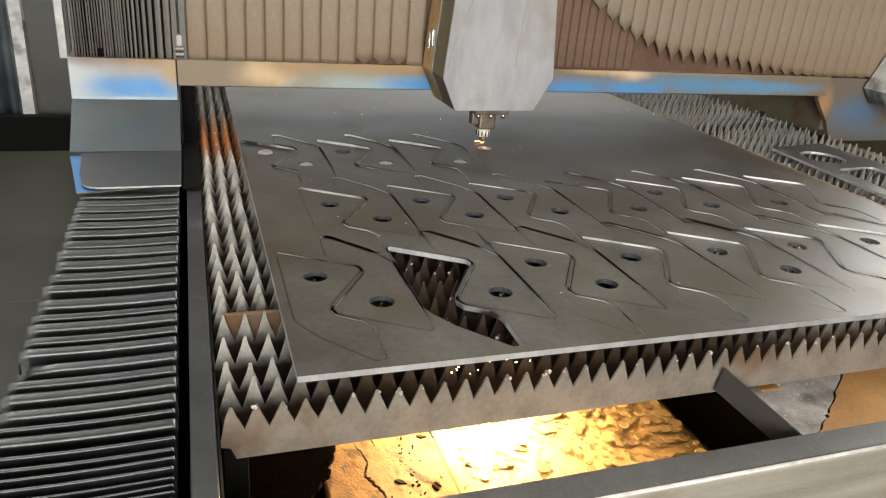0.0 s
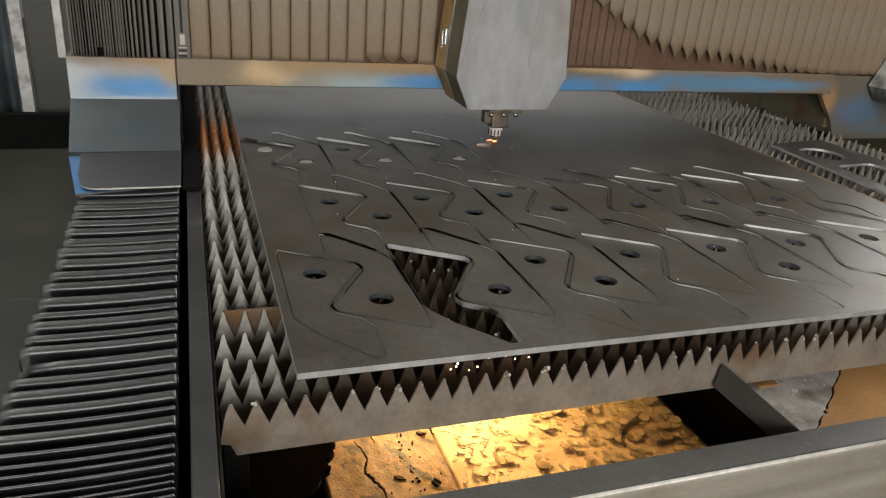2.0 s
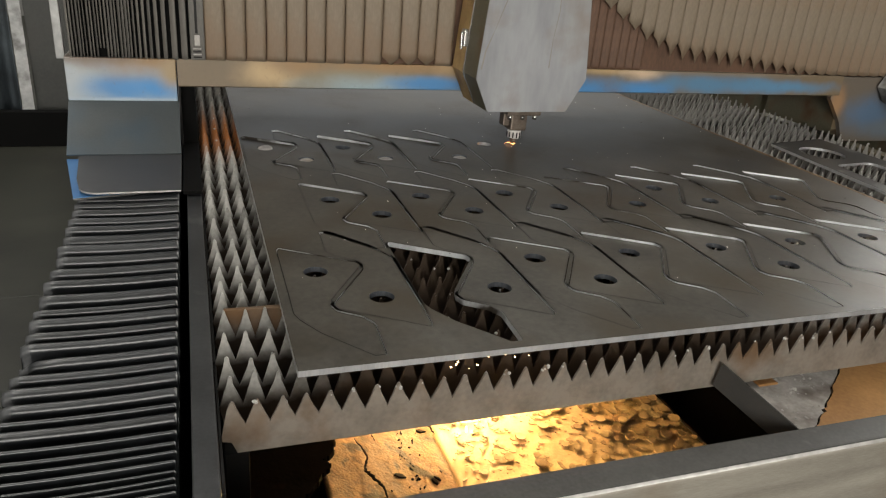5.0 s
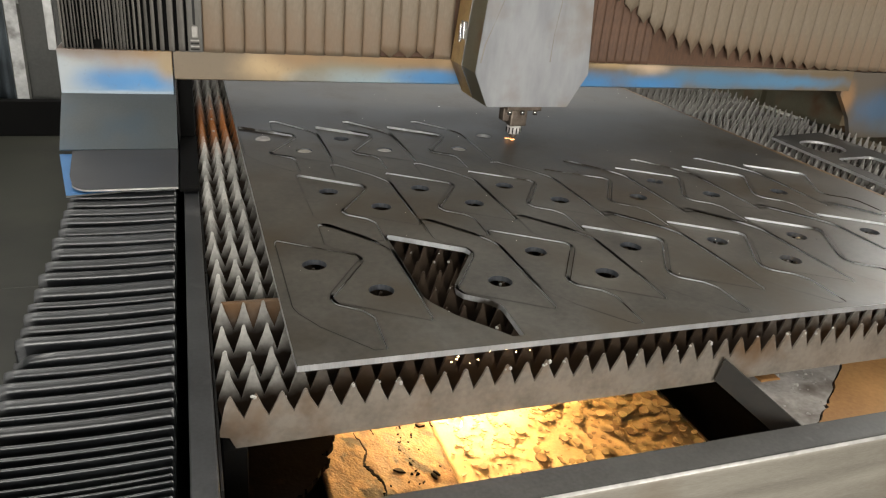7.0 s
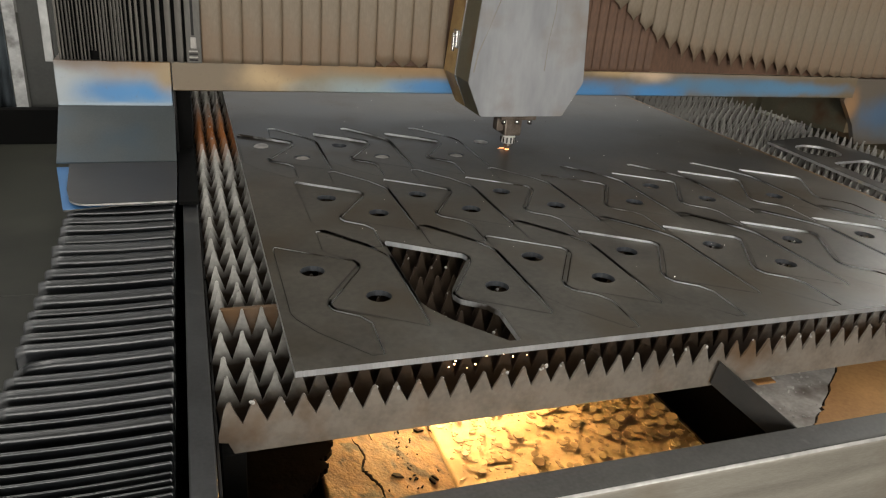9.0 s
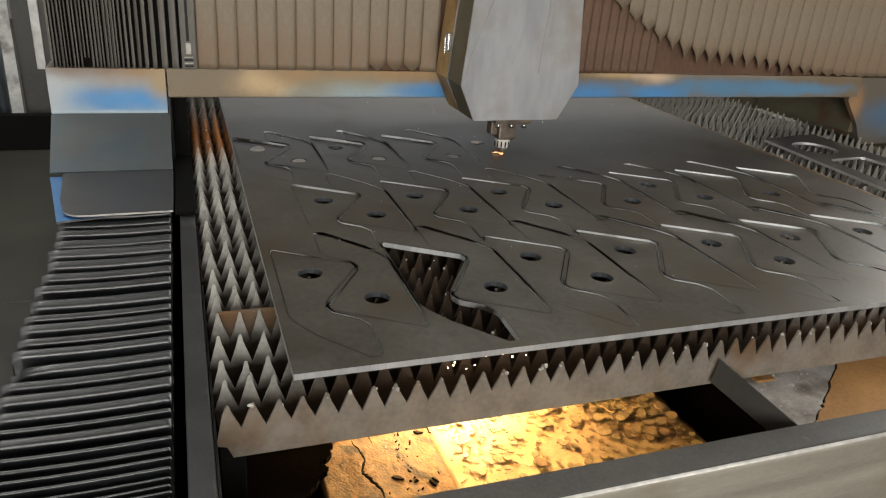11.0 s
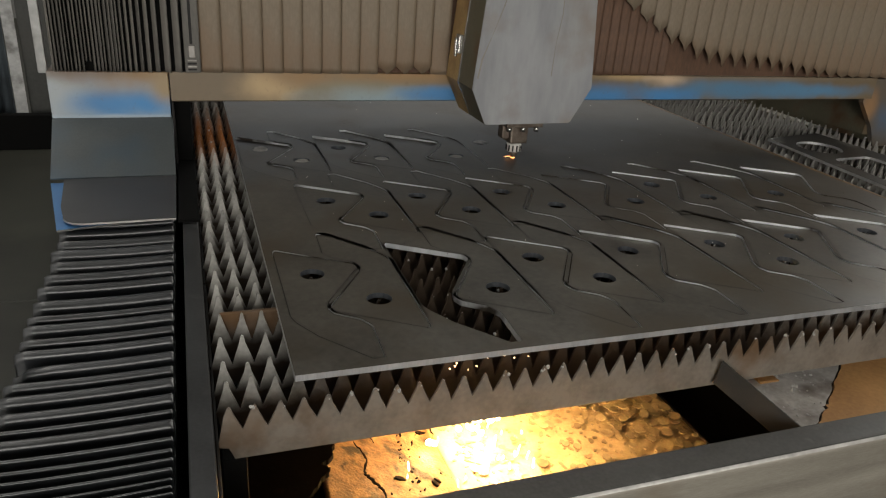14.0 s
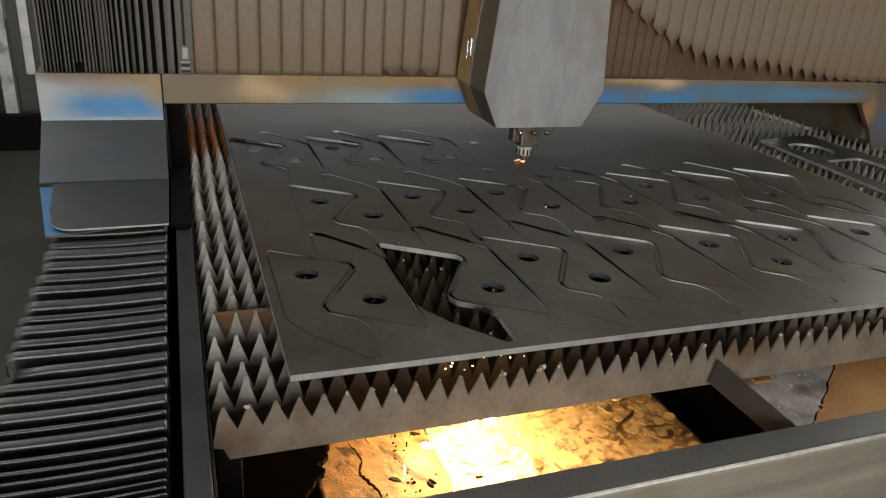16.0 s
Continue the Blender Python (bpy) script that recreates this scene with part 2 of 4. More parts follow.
COLUMN = mat("grey_green_column_paint", (0.018, 0.019, 0.016), (0.050, 0.051, 0.045), 0.5, 0.0, 3, 60, 0.2, (0.04, 0.035, 0.03), 3, (0.5, 0.7))
DRUM = mat("blue_grey_curtain", (0.07, 0.085, 0.10), (0.16, 0.19, 0.21), 0.45, 0.1, 4, 80, 0.2, (0.04, 0.04, 0.04), 3, (0.5, 0.7))
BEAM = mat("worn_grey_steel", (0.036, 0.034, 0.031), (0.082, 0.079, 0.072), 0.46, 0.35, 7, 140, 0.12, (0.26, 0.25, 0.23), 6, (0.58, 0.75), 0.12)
DUST = mat("rusty_cutting_dust", (0.38, 0.28, 0.17), (0.60, 0.48, 0.31), 0.75, 0.0, 16, 160, 0.3, (0.40, 0.29, 0.17), 9, (0.56, 0.70), depth=0.002)
RUSTDUST = mat("caked_rust_dust", (0.040, 0.020, 0.009), (0.26, 0.145, 0.066), 0.75, 0.0, 26, 150, 1.0, (0.020, 0.011, 0.006), 17, (0.55, 0.64), depth=0.006)
SLUG = mat("scaled_steel_slug", (0.28, 0.21, 0.14), (0.52, 0.42, 0.28), 0.6, 0.2, 25, 200, 0.4, island=0.4)
SOOT = mat("sooty_hopper_steel", (0.016, 0.011, 0.008), (0.06, 0.038, 0.024), 0.7, 0.1, 14, 90, 0.6, (0.15, 0.065, 0.025), 9, (0.53, 0.68))
GALV = mat("spattered_grey_plate", (0.24, 0.22, 0.20), (0.52, 0.49, 0.46), 0.5, 0.1, 16, 110, 0.6, (0.07, 0.045, 0.03), 9, (0.54, 0.72))
PALEBEAD = mat("pale_spatter", (0.28, 0.265, 0.245), (0.54, 0.52, 0.49), 0.5, 0.1, 40, 200, 0.4)
# lighter beam steel: daylight on the front face put into the colour
PALEBEAM = mat("front_lit_pale_steel", (0.27, 0.245, 0.205), (0.47, 0.435, 0.37), 0.45, 0.3, 5, 140, 0.12, (0.24, 0.18, 0.12), 3, (0.5, 0.75), 0.12, (0.5, 1, 6))
GREYBLUE = burnt_paint("scorched_grey_blue_paint", (0.15, 0.125, 0.10), [(2.88, 0.93, 0.16, 0.10, (0.10, 0.16, 0.25)), (2.66, 0.98, 0.05, 0.09, (0.36, 0.21, 0.11)), (3.0, 0.85, 0.2, 0.05, (0.14, 0.17, 0.20))])
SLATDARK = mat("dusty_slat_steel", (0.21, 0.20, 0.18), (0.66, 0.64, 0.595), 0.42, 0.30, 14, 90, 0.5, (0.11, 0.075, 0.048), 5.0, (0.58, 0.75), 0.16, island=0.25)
# orange base holds the spark light that falls on the ledge plate
ORANGE = mat("orange_brown_plate", (0.28, 0.13, 0.042), (0.50, 0.27, 0.10), 0.6, 0.1, 7, 120, 0.3)
RUSTEDGE = mat("rust_brown_edge", (0.14, 0.085, 0.04), (0.26, 0.17, 0.09), 0.6, 0.3, 30, 200, 0.4)
SPARK = glow("white_hot_sparks", (1.0, 0.62, 0.22), 300.0)
HOT = glow("molten_slag", (1.0, 0.58, 0.21), 560.0)
JET = glow("orange_hot_jet", (1.0, 0.30, 0.04), 20.0)
TIPGLOW = glow("cutting_flare", (1.0, 0.40, 0.14), 5.0)
# emission that stands in for glints on the slats
BEADGLOW = glow("glint_bead_glow", (1.0, 0.62, 0.30), 12.0)



def rust_and_shade_slats(m):
    """Pale dust on the free ends; burnt brown under the sheet, which also stands in for the shade there; a rust-orange
    stretch at the far end; dark feet everywhere in place of the shade between slats.
    """
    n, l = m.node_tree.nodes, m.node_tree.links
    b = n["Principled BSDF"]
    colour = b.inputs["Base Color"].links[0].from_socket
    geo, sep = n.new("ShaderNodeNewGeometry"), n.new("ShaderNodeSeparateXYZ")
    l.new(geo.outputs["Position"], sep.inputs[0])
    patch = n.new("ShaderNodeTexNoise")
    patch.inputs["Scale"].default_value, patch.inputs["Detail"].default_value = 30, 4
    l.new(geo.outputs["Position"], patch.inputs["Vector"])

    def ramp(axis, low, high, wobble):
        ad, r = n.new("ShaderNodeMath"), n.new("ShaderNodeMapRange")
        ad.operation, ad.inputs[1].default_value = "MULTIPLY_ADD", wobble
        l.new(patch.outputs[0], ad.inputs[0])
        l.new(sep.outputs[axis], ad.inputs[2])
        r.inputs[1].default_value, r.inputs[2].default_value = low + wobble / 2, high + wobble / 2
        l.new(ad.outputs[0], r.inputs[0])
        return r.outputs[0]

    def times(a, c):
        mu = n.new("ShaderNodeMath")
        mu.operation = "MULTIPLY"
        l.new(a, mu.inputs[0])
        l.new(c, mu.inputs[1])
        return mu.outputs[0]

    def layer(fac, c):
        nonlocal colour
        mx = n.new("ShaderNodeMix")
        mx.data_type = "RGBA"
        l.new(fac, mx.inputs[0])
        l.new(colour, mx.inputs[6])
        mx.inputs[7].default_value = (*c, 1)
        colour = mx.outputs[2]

    # brown under the sheet, carrying the shade there as well
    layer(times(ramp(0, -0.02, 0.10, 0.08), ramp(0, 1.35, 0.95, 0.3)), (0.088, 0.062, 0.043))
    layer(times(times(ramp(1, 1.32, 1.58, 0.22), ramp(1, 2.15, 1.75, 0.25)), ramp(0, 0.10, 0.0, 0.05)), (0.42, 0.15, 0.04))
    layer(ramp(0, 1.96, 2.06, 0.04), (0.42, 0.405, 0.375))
    # shade between the slats, painted as a dark brown foot
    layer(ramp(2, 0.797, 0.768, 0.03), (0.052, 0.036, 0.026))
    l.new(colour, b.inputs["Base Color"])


rust_and_shade_slats(SLATDARK)


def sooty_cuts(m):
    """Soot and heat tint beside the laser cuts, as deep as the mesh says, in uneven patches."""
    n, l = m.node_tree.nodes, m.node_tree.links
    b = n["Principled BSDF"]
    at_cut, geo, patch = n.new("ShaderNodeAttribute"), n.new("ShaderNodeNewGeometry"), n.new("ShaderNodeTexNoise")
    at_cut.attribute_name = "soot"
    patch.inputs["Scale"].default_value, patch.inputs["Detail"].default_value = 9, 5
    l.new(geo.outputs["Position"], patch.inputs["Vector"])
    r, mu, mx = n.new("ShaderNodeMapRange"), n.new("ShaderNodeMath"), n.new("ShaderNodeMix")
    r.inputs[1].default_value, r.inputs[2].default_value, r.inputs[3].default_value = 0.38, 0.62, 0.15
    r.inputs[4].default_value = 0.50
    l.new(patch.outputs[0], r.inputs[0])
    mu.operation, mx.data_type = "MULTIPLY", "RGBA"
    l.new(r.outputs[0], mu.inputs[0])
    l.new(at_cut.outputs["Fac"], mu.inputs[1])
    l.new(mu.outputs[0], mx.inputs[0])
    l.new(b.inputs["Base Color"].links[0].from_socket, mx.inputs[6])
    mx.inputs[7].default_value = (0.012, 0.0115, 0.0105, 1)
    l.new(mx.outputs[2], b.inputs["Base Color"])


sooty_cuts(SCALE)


# ---- mesh helpers ----
def part(name, bm, material, parent=None, label=""):
    me = bpy.data.meshes.new(name)
    bm.to_mesh(me)
    bm.free()
    for m in (material if isinstance(material, (list, tuple)) else [material]):
        me.materials.append(m)
    ob = new(name, me)
    ob.parent = parent
    if label:
        ob["label"] = label
    return ob


def thing(name, m, label, category, group="", kind=""):
    ob = new(name)
    ob.empty_display_size = 0.05
    ob.matrix_world = m
    return tagged(ob, label, category, group, kind)


def box(x0, x1, y0, y1, z0, z1, bevel=0.0, bm=None, seg=2):
    bm = bm or bmesh.new()
    r = bmesh.ops.create_cube(bm, size=1.0, matrix=Matrix.Translation(((x0 + x1) / 2, (y0 + y1) / 2, (z0 + z1) / 2)) @ Matrix.Diagonal((x1 - x0, y1 - y0, z1 - z0, 1)))
    if bevel:
        es = list({e for v in r["verts"] for e in v.link_edges})
        bmesh.ops.bevel(bm, geom=es, offset=bevel, segments=seg, affect="EDGES", profile=0.5)
    return bm


def extrude(pts, axis, a, b, bm=None, mi=0):
    """A prism: the outline pts in the two other axes, from a to b along axis ('x', 'y' or 'z')."""
    bm = bm or bmesh.new()
    put = {"x": lambda p, d: (d, p[0], p[1]), "y": lambda p, d: (p[0], d, p[1]), "z": lambda p, d: (p[0], p[1], d)}[axis]
    lo, hi = [bm.verts.new(put(p, a)) for p in pts], [bm.verts.new(put(p, b)) for p in pts]
    fs = [bm.faces.new(lo), bm.faces.new(hi)]
    for i in range(len(pts)):
        j = (i + 1) % len(pts)
        fs.append(bm.faces.new((lo[i], lo[j], hi[j], hi[i])))
    for f in fs:
        f.material_index = mi
    bmesh.ops.recalc_face_normals(bm, faces=fs)
    return bm


def lathe(profile, steps=24, m=Matrix(), bm=None):
    bm = bm or bmesh.new()
    rings = []
    for r, z in profile:
        rings.append([bm.verts.new(m @ Vector((r * math.cos(2 * math.pi * i / steps), r * math.sin(2 * math.pi * i / steps), z))) for i in range(steps)])
    for a, b in zip(rings, rings[1:]):
        for i in range(steps):
            bm.faces.new((a[i], a[(i + 1) % steps], b[(i + 1) % steps], b[i])).smooth = True
    bm.faces.new(rings[0][::-1])
    bm.faces.new(rings[-1])
    return bm


def ring(cx, cy, r, n=28):
    return [(cx + r * math.cos(2 * math.pi * i / n), cy + r * math.sin(2 * math.pi * i / n)) for i in range(n)]


def grown(pts, d):
    """The outline moved outwards by d (counter-clockwise or not)."""
    n = len(pts)
    turn = sum(pts[i][0] * pts[(i + 1) % n][1] - pts[(i + 1) % n][0] * pts[i][1] for i in range(n))
    s = 1 if turn > 0 else -1
    res = []
    for i in range(n):
        p, c, q = Vector(pts[i - 1]), Vector(pts[i]), Vector(pts[(i + 1) % n])
        a, b = (c - p).normalized(), (q - c).normalized()
        na, nb = Vector((a.y, -a.x)) * s, Vector((b.y, -b.x)) * s
        k = (na + nb) / max(0.4, 1 + na.dot(nb))
        res.append((c.x + k.x * d, c.y + k.y * d))
    return res


def rounded(pts, r):
    """The outline with its corners cut to short arcs."""
    n, res = len(pts), []
    for i in range(n):
        p, c, q = Vector(pts[i - 1]), Vector(pts[i]), Vector(pts[(i + 1) % n])
        a, b = p - c, q - c
        ra, rb = min(r, a.length * 0.4), min(r, b.length * 0.4)
        s, e = c + a.normalized() * ra, c + b.normalized() * rb
        for t in (0, 0.33, 0.67, 1):
            w = s * (1 - t) ** 2 + c * 2 * t * (1 - t) + e * t * t
            res.append((w.x, w.y))
    return res


def sheet(loops, z0, z1, bare=()):
    """A flat sheet with holes; material 0 on its faces, 1 on its cut edges; no wall along the bare loops."""
    flat = [p for lp in loops for p in lp]
    tris = tessellate_polygon([[Vector((x, y, 0)) for x, y in lp] for lp in loops])
    bm = bmesh.new()
    hi, lo = [bm.verts.new((x, y, z1)) for x, y in flat], [bm.verts.new((x, y, z0)) for x, y in flat]
    for t in tris:
        a, b, c = (Vector(flat[i]) for i in t)
        t = t if (b - a).cross(c - a) > 0 else t[::-1]
        for vs in ([hi[i] for i in t], [lo[i] for i in t[::-1]]):
            try:
                bm.faces.new(vs)
            except ValueError:
                pass
    k = 0
    for c, lp in enumerate(loops):
        n = len(lp)
        for i in range(n if c not in bare else 0):
            j = (i + 1) % n
            f = bm.faces.new((hi[k + i], hi[k + j], lo[k + j], lo[k + i]))
            f.material_index = 1
        k += n
    bmesh.ops.recalc_face_normals(bm, faces=bm.faces[:])
    return bm


# ---- hall ----
def hall():
    fl = tagged(part("floor", box(-9, 12, -9.2, 12, -0.2, -0.004), BLACK), "dark worn concrete workshop floor in slabs", "floor", kind="structure")
    slab = None
    for i in range(8):
        for j in range(8):
            if slab is None:
                slab = part("slab", box(0.0012, 2.5988, 0.0012, 2.5988, -0.05, 0.0, 0.004, seg=1), FLOOR, fl)
                ob = slab
            else:
                ob = new("slab", slab.data)
                ob.parent = fl
            ob.location = (-8.15 + i * 2.6, -8.31 + j * 2.6, 0)
    bm = box(-9, -1.0, 11.5, 11.8, 0, 7.2)
    box(9.0, 12, 11.5, 11.8, 0, 7.2, bm=bm)
    box(-1.0, 9.0, 11.5, 11.8, 4.6, 7.2, bm=bm)
    tagged(part("wall_north", bm, WALL), "grey hall wall with an open gateway", "wall", kind="structure")
    tagged(part("wall_west", box(-9.3, -9, -9.2, 11.8, 0, 7.2), WALL), "grey plastered hall wall", "wall", kind="structure")
    bm = box(12, 12.3, -9.2, 3.0, 0, 7.2)
    box(12, 12.3, 11.0, 11.8, 0, 7.2, bm=bm)
    box(12, 12.3, 3.0, 11.0, 0, 3.0, bm=bm)
    box(12, 12.3, 3.0, 11.0, 6.6, 7.2, bm=bm)
    tagged(part("wall_east", bm, WALL), "grey hall wall with a long high window", "wall", kind="structure")
    bm = box(-9, -5, -9.2, -9, 0, 7.2)
    box(2, 12, -9.2, -9, 0, 7.2, bm=bm)
    box(-5, 2, -9.2, -9, 5.2, 7.2, bm=bm)
    tagged(part("wall_south", bm, WALL), "grey hall wall with a wide open gateway", "wall", kind="structure")
    bm = bmesh.new()
    for x0, x1 in ((-9.3, -3.3), (-1.9, 2.7), (4.1, 12.3)):
        box(x0, x1, -9.2, 11.8, 7.2, 7.35, bm=bm)
    for y0, y1 in ((-9.2, -2.5), (10.5, 11.8)):
        box(-3.3, -1.9, y0, y1, 7.2, 7.35, bm=bm)
        box(2.7, 4.1, y0, y1, 7.2, 7.35, bm=bm)
    tagged(part("ceiling", bm, WALL), "grey hall roof with two long roof lights", "ceiling", kind="structure")


# ---- cutting bed ----
TOP, THICK = 0.85, 0.012
TIP, VALLEY, FOOT = TOP - THICK, 0.794, 0.738
PITCH = 0.0394


def slat_mesh(seed, valley=VALLEY, foot=FOOT):
    rnd = random.Random(seed)
    pts, x = [], -0.1297
    pts.append((x, 0.764 if seed == 0 else valley - 0.004))
    n = 73
    for i in range(n):
        c = -0.110 + i * PITCH
        h = TIP - (0 if rnd.random() > 0.18 else rnd.uniform(0.001, 0.008))
        w = rnd.uniform(0.0014, 0.0034)
        s = rnd.uniform(-0.0015, 0.0015)
        if i:
            pts.append((c - PITCH / 2 + rnd.uniform(-0.001, 0.001), valley + rnd.uniform(-0.002, 0.003)))
        pts += [(c - 0.0086 * 0.044 / (TIP - valley) + s, h - 0.018), (c - w + s, h - 0.0025), (c + s, h), (c + w + s, h - 0.002), (c + 0.0084 * 0.044 / (TIP - valley) + s, h - 0.018)]
    pts += [(-0.110 + n * PITCH - PITCH / 2, valley), (-0.110 + n * PITCH - PITCH / 2, foot)]
    pts += [(-0.104, foot), (-0.113, 0.760)] if seed == 0 else [(-0.122, foot)]
    bm = bmesh.new()
    th = 0.002
    front, back = [bm.verts.new((x, -th, z)) for x, z in pts], [bm.verts.new((x, th, z)) for x, z in pts]
    tris = tessellate_polygon([[Vector((x, z, 0)) for x, z in pts]])
    for t in tris:
        a, b, c = (Vector(pts[i]) for i in t)
        t = t if (b - a).cross(c - a) > 0 else t[::-1]
        bm.faces.new([front[i] for i in t])
        bm.faces.new([back[i] for i in t[::-1]])
    for i in range(len(pts)):
        j = (i + 1) % len(pts)
        bm.faces.new((front[j], front[i], back[i], back[j]))
    # beads of slag on some tips
    beads = bmesh.new()
    for i in range(n):
        c = -0.110 + i * PITCH
        for b in range(rnd.choice((0, 1, 1, 2, 3)) if seed == 0 else rnd.choice((0, 0, 0, 1))):
            r = rnd.uniform(0.0016, 0.0042)
            place = Matrix.Translation((c + rnd.uniform(-0.006, 0.006), rnd.uniform(-0.002, 0.002), TIP - rnd.uniform(0.003, 0.014)))
            bmesh.ops.create_icosphere(beads, subdivisions=1, radius=r, matrix=place @ Matrix.Diagonal((1, 1, rnd.uniform(0.7, 1.5), 1)))
    return bm, beads


def grate():
    kinds = []
    for k in range(8):
        bm, beads = slat_mesh(k) if k == 0 else slat_mesh(k, 0.774, 0.728)
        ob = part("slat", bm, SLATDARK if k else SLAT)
        tagged(ob, "sawtooth steel support slat, its end rusted orange" if k > 5 else "sawtooth steel support slat, stained and slag-spattered", "support slat", "slats of the cutting bed")
        tagged(part("slag", beads, PALEBEAD, ob, "pale beads of slag on the tips"), kind="stuff")
        kinds.append(ob)
    y, used = -0.047, []
    for i in range(57):
        yy = y + i * 0.0745
        k = i if i < 6 else 1 + i % 5
        if 1.42 < yy < 1.90:
            k = 6 + i % 2
        src = kinds[k]
        shift = random.uniform(-0.003, 0.003) if i else 0.0
        if src not in used:
            ob = src
            used.append(src)
        else:
            ob = copy_thing(src, Matrix())
        ob.location = (shift, y + i * 0.0745 + (random.uniform(-0.004, 0.004) if i else 0), 0)
        ob.rotation_euler = (radians(random.uniform(-1.5, 1.5)), 0, 0)
        if i == 0:
            ob.rotation_euler = (0, 0, 0)


def bed():
    fr = thing("cutting_bed", pose(0, 0, 0), "heavy welded steel frame of the cutting bed, dark and sooty", "machine bed")
    arc = [(-0.243 - 0.012 * math.cos(k * math.pi / 12), 0.708 + 0.012 * math.sin(k * math.pi / 12)) for k in range(7)]
    bm = extrude([(-0.255, 0.55)] + arc + [(-0.190, 0.72), (-0.186, 0.716), (-0.186, 0.55)], "x", -0.134, 2.9)
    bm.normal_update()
    # by facing: paler where the front is lit, brightest along the edge highlight
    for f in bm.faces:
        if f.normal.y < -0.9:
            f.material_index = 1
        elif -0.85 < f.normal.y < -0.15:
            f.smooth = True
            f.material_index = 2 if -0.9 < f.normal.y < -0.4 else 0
    part("front_beam", bm, [BEAM, PALEBEAM, BRIGHTEDGE], fr, "worn grey steel front beam, lit front and edge in colour")
    part("front_panel", box(-0.134, 2.9, -0.2551, -0.19, 0.06, 0.5495), PALEBEAM, fr)
    part("left_rail", box(-0.173, -0.134, -1.2, 4.2, 0.62, 0.80, 0.003), RAIL, fr, "dark painted steel side rail")
    for k in range(12):
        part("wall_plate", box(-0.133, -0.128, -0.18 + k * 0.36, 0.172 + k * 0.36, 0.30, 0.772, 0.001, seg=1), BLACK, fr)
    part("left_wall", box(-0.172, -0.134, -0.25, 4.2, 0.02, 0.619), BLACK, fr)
    part("right_wall", box(2.79, 2.86, -0.25, 4.2, 0.02, 0.79, 0.003), OLIVE, fr, "dark olive side guard")
    part("right_guard", box(2.80, 2.84, 2.15, 4.2, 0.02, 1.03, 0.004), OLIVE, fr, "dark olive side guard")
    # added board that keeps the lit floor beyond the bed out of view
    part("floor_screen", box(3.25, 3.30, -0.5, 4.3, 0.02, 1.0, 0.004), OLIVE, fr, "dark olive board added to hide the bright floor")
    part("far_beam", box(-0.134, 2.79, 4.2, 4.3, 0.02, 0.80, 0.003), RAIL, fr)
    for y in (0.277,):
        part("cross_bar", box(-0.108, 0.06, y - 0.006, y + 0.006, 0.70, 0.830, 0.001, seg=1), SLAT, fr, "flat steel cross bar between the slats")
    # slat supports
    for x in (-0.105, 2.0, 2.72):
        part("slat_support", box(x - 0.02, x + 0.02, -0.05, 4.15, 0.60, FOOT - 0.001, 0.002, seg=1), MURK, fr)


def jag(pts, amp, seed):
    r = random.Random(seed)
    out = []
    for a, b in zip(pts, pts[1:]):
        for k in range(8):
            t = k / 8
            out.append((a[0] + (b[0] - a[0]) * t + r.uniform(-amp, amp), a[1] + (b[1] - a[1]) * t + r.uniform(-amp, amp)))
    return out + [pts[-1]]


def crust(x0, x1, y0, y1, zf, nx, ny, amp, thick):
    """A lumpy sheet of dust, z by zf(x, y)."""
    bm = bmesh.new()
    vs = []
    for i in range(nx + 1):
        for j in range(ny + 1):
            x, y = x0 + (x1 - x0) * i / nx, y0 + (y1 - y0) * j / ny
            z = zf(x, y) + amp * (noise.noise((x * 9, y * 9, 1)) + 0.5 * noise.noise((x * 30, y * 30, 4)))
            vs.append(bm.verts.new((x, y, z)))
    for i in range(nx):
        for j in range(ny):
            a = i * (ny + 1) + j
            f = bm.faces.new((vs[a], vs[a + ny + 1], vs[a + ny + 2], vs[a + 1]))
            f.smooth = True
    r = bmesh.ops.extrude_face_region(bm, geom=bm.faces[:])
    for v in r["geom"]:
        if isinstance(v, bmesh.types.BMVert):
            v.co.z -= thick
    bmesh.ops.recalc_face_normals(bm, faces=bm.faces[:])
    return bm


TRAY = 0.42
FOLD_X, PART_X = 0.37, 1.03


def slope_z(x, y):
    return TRAY + max(0.0, FOLD_X - x) * 0.42


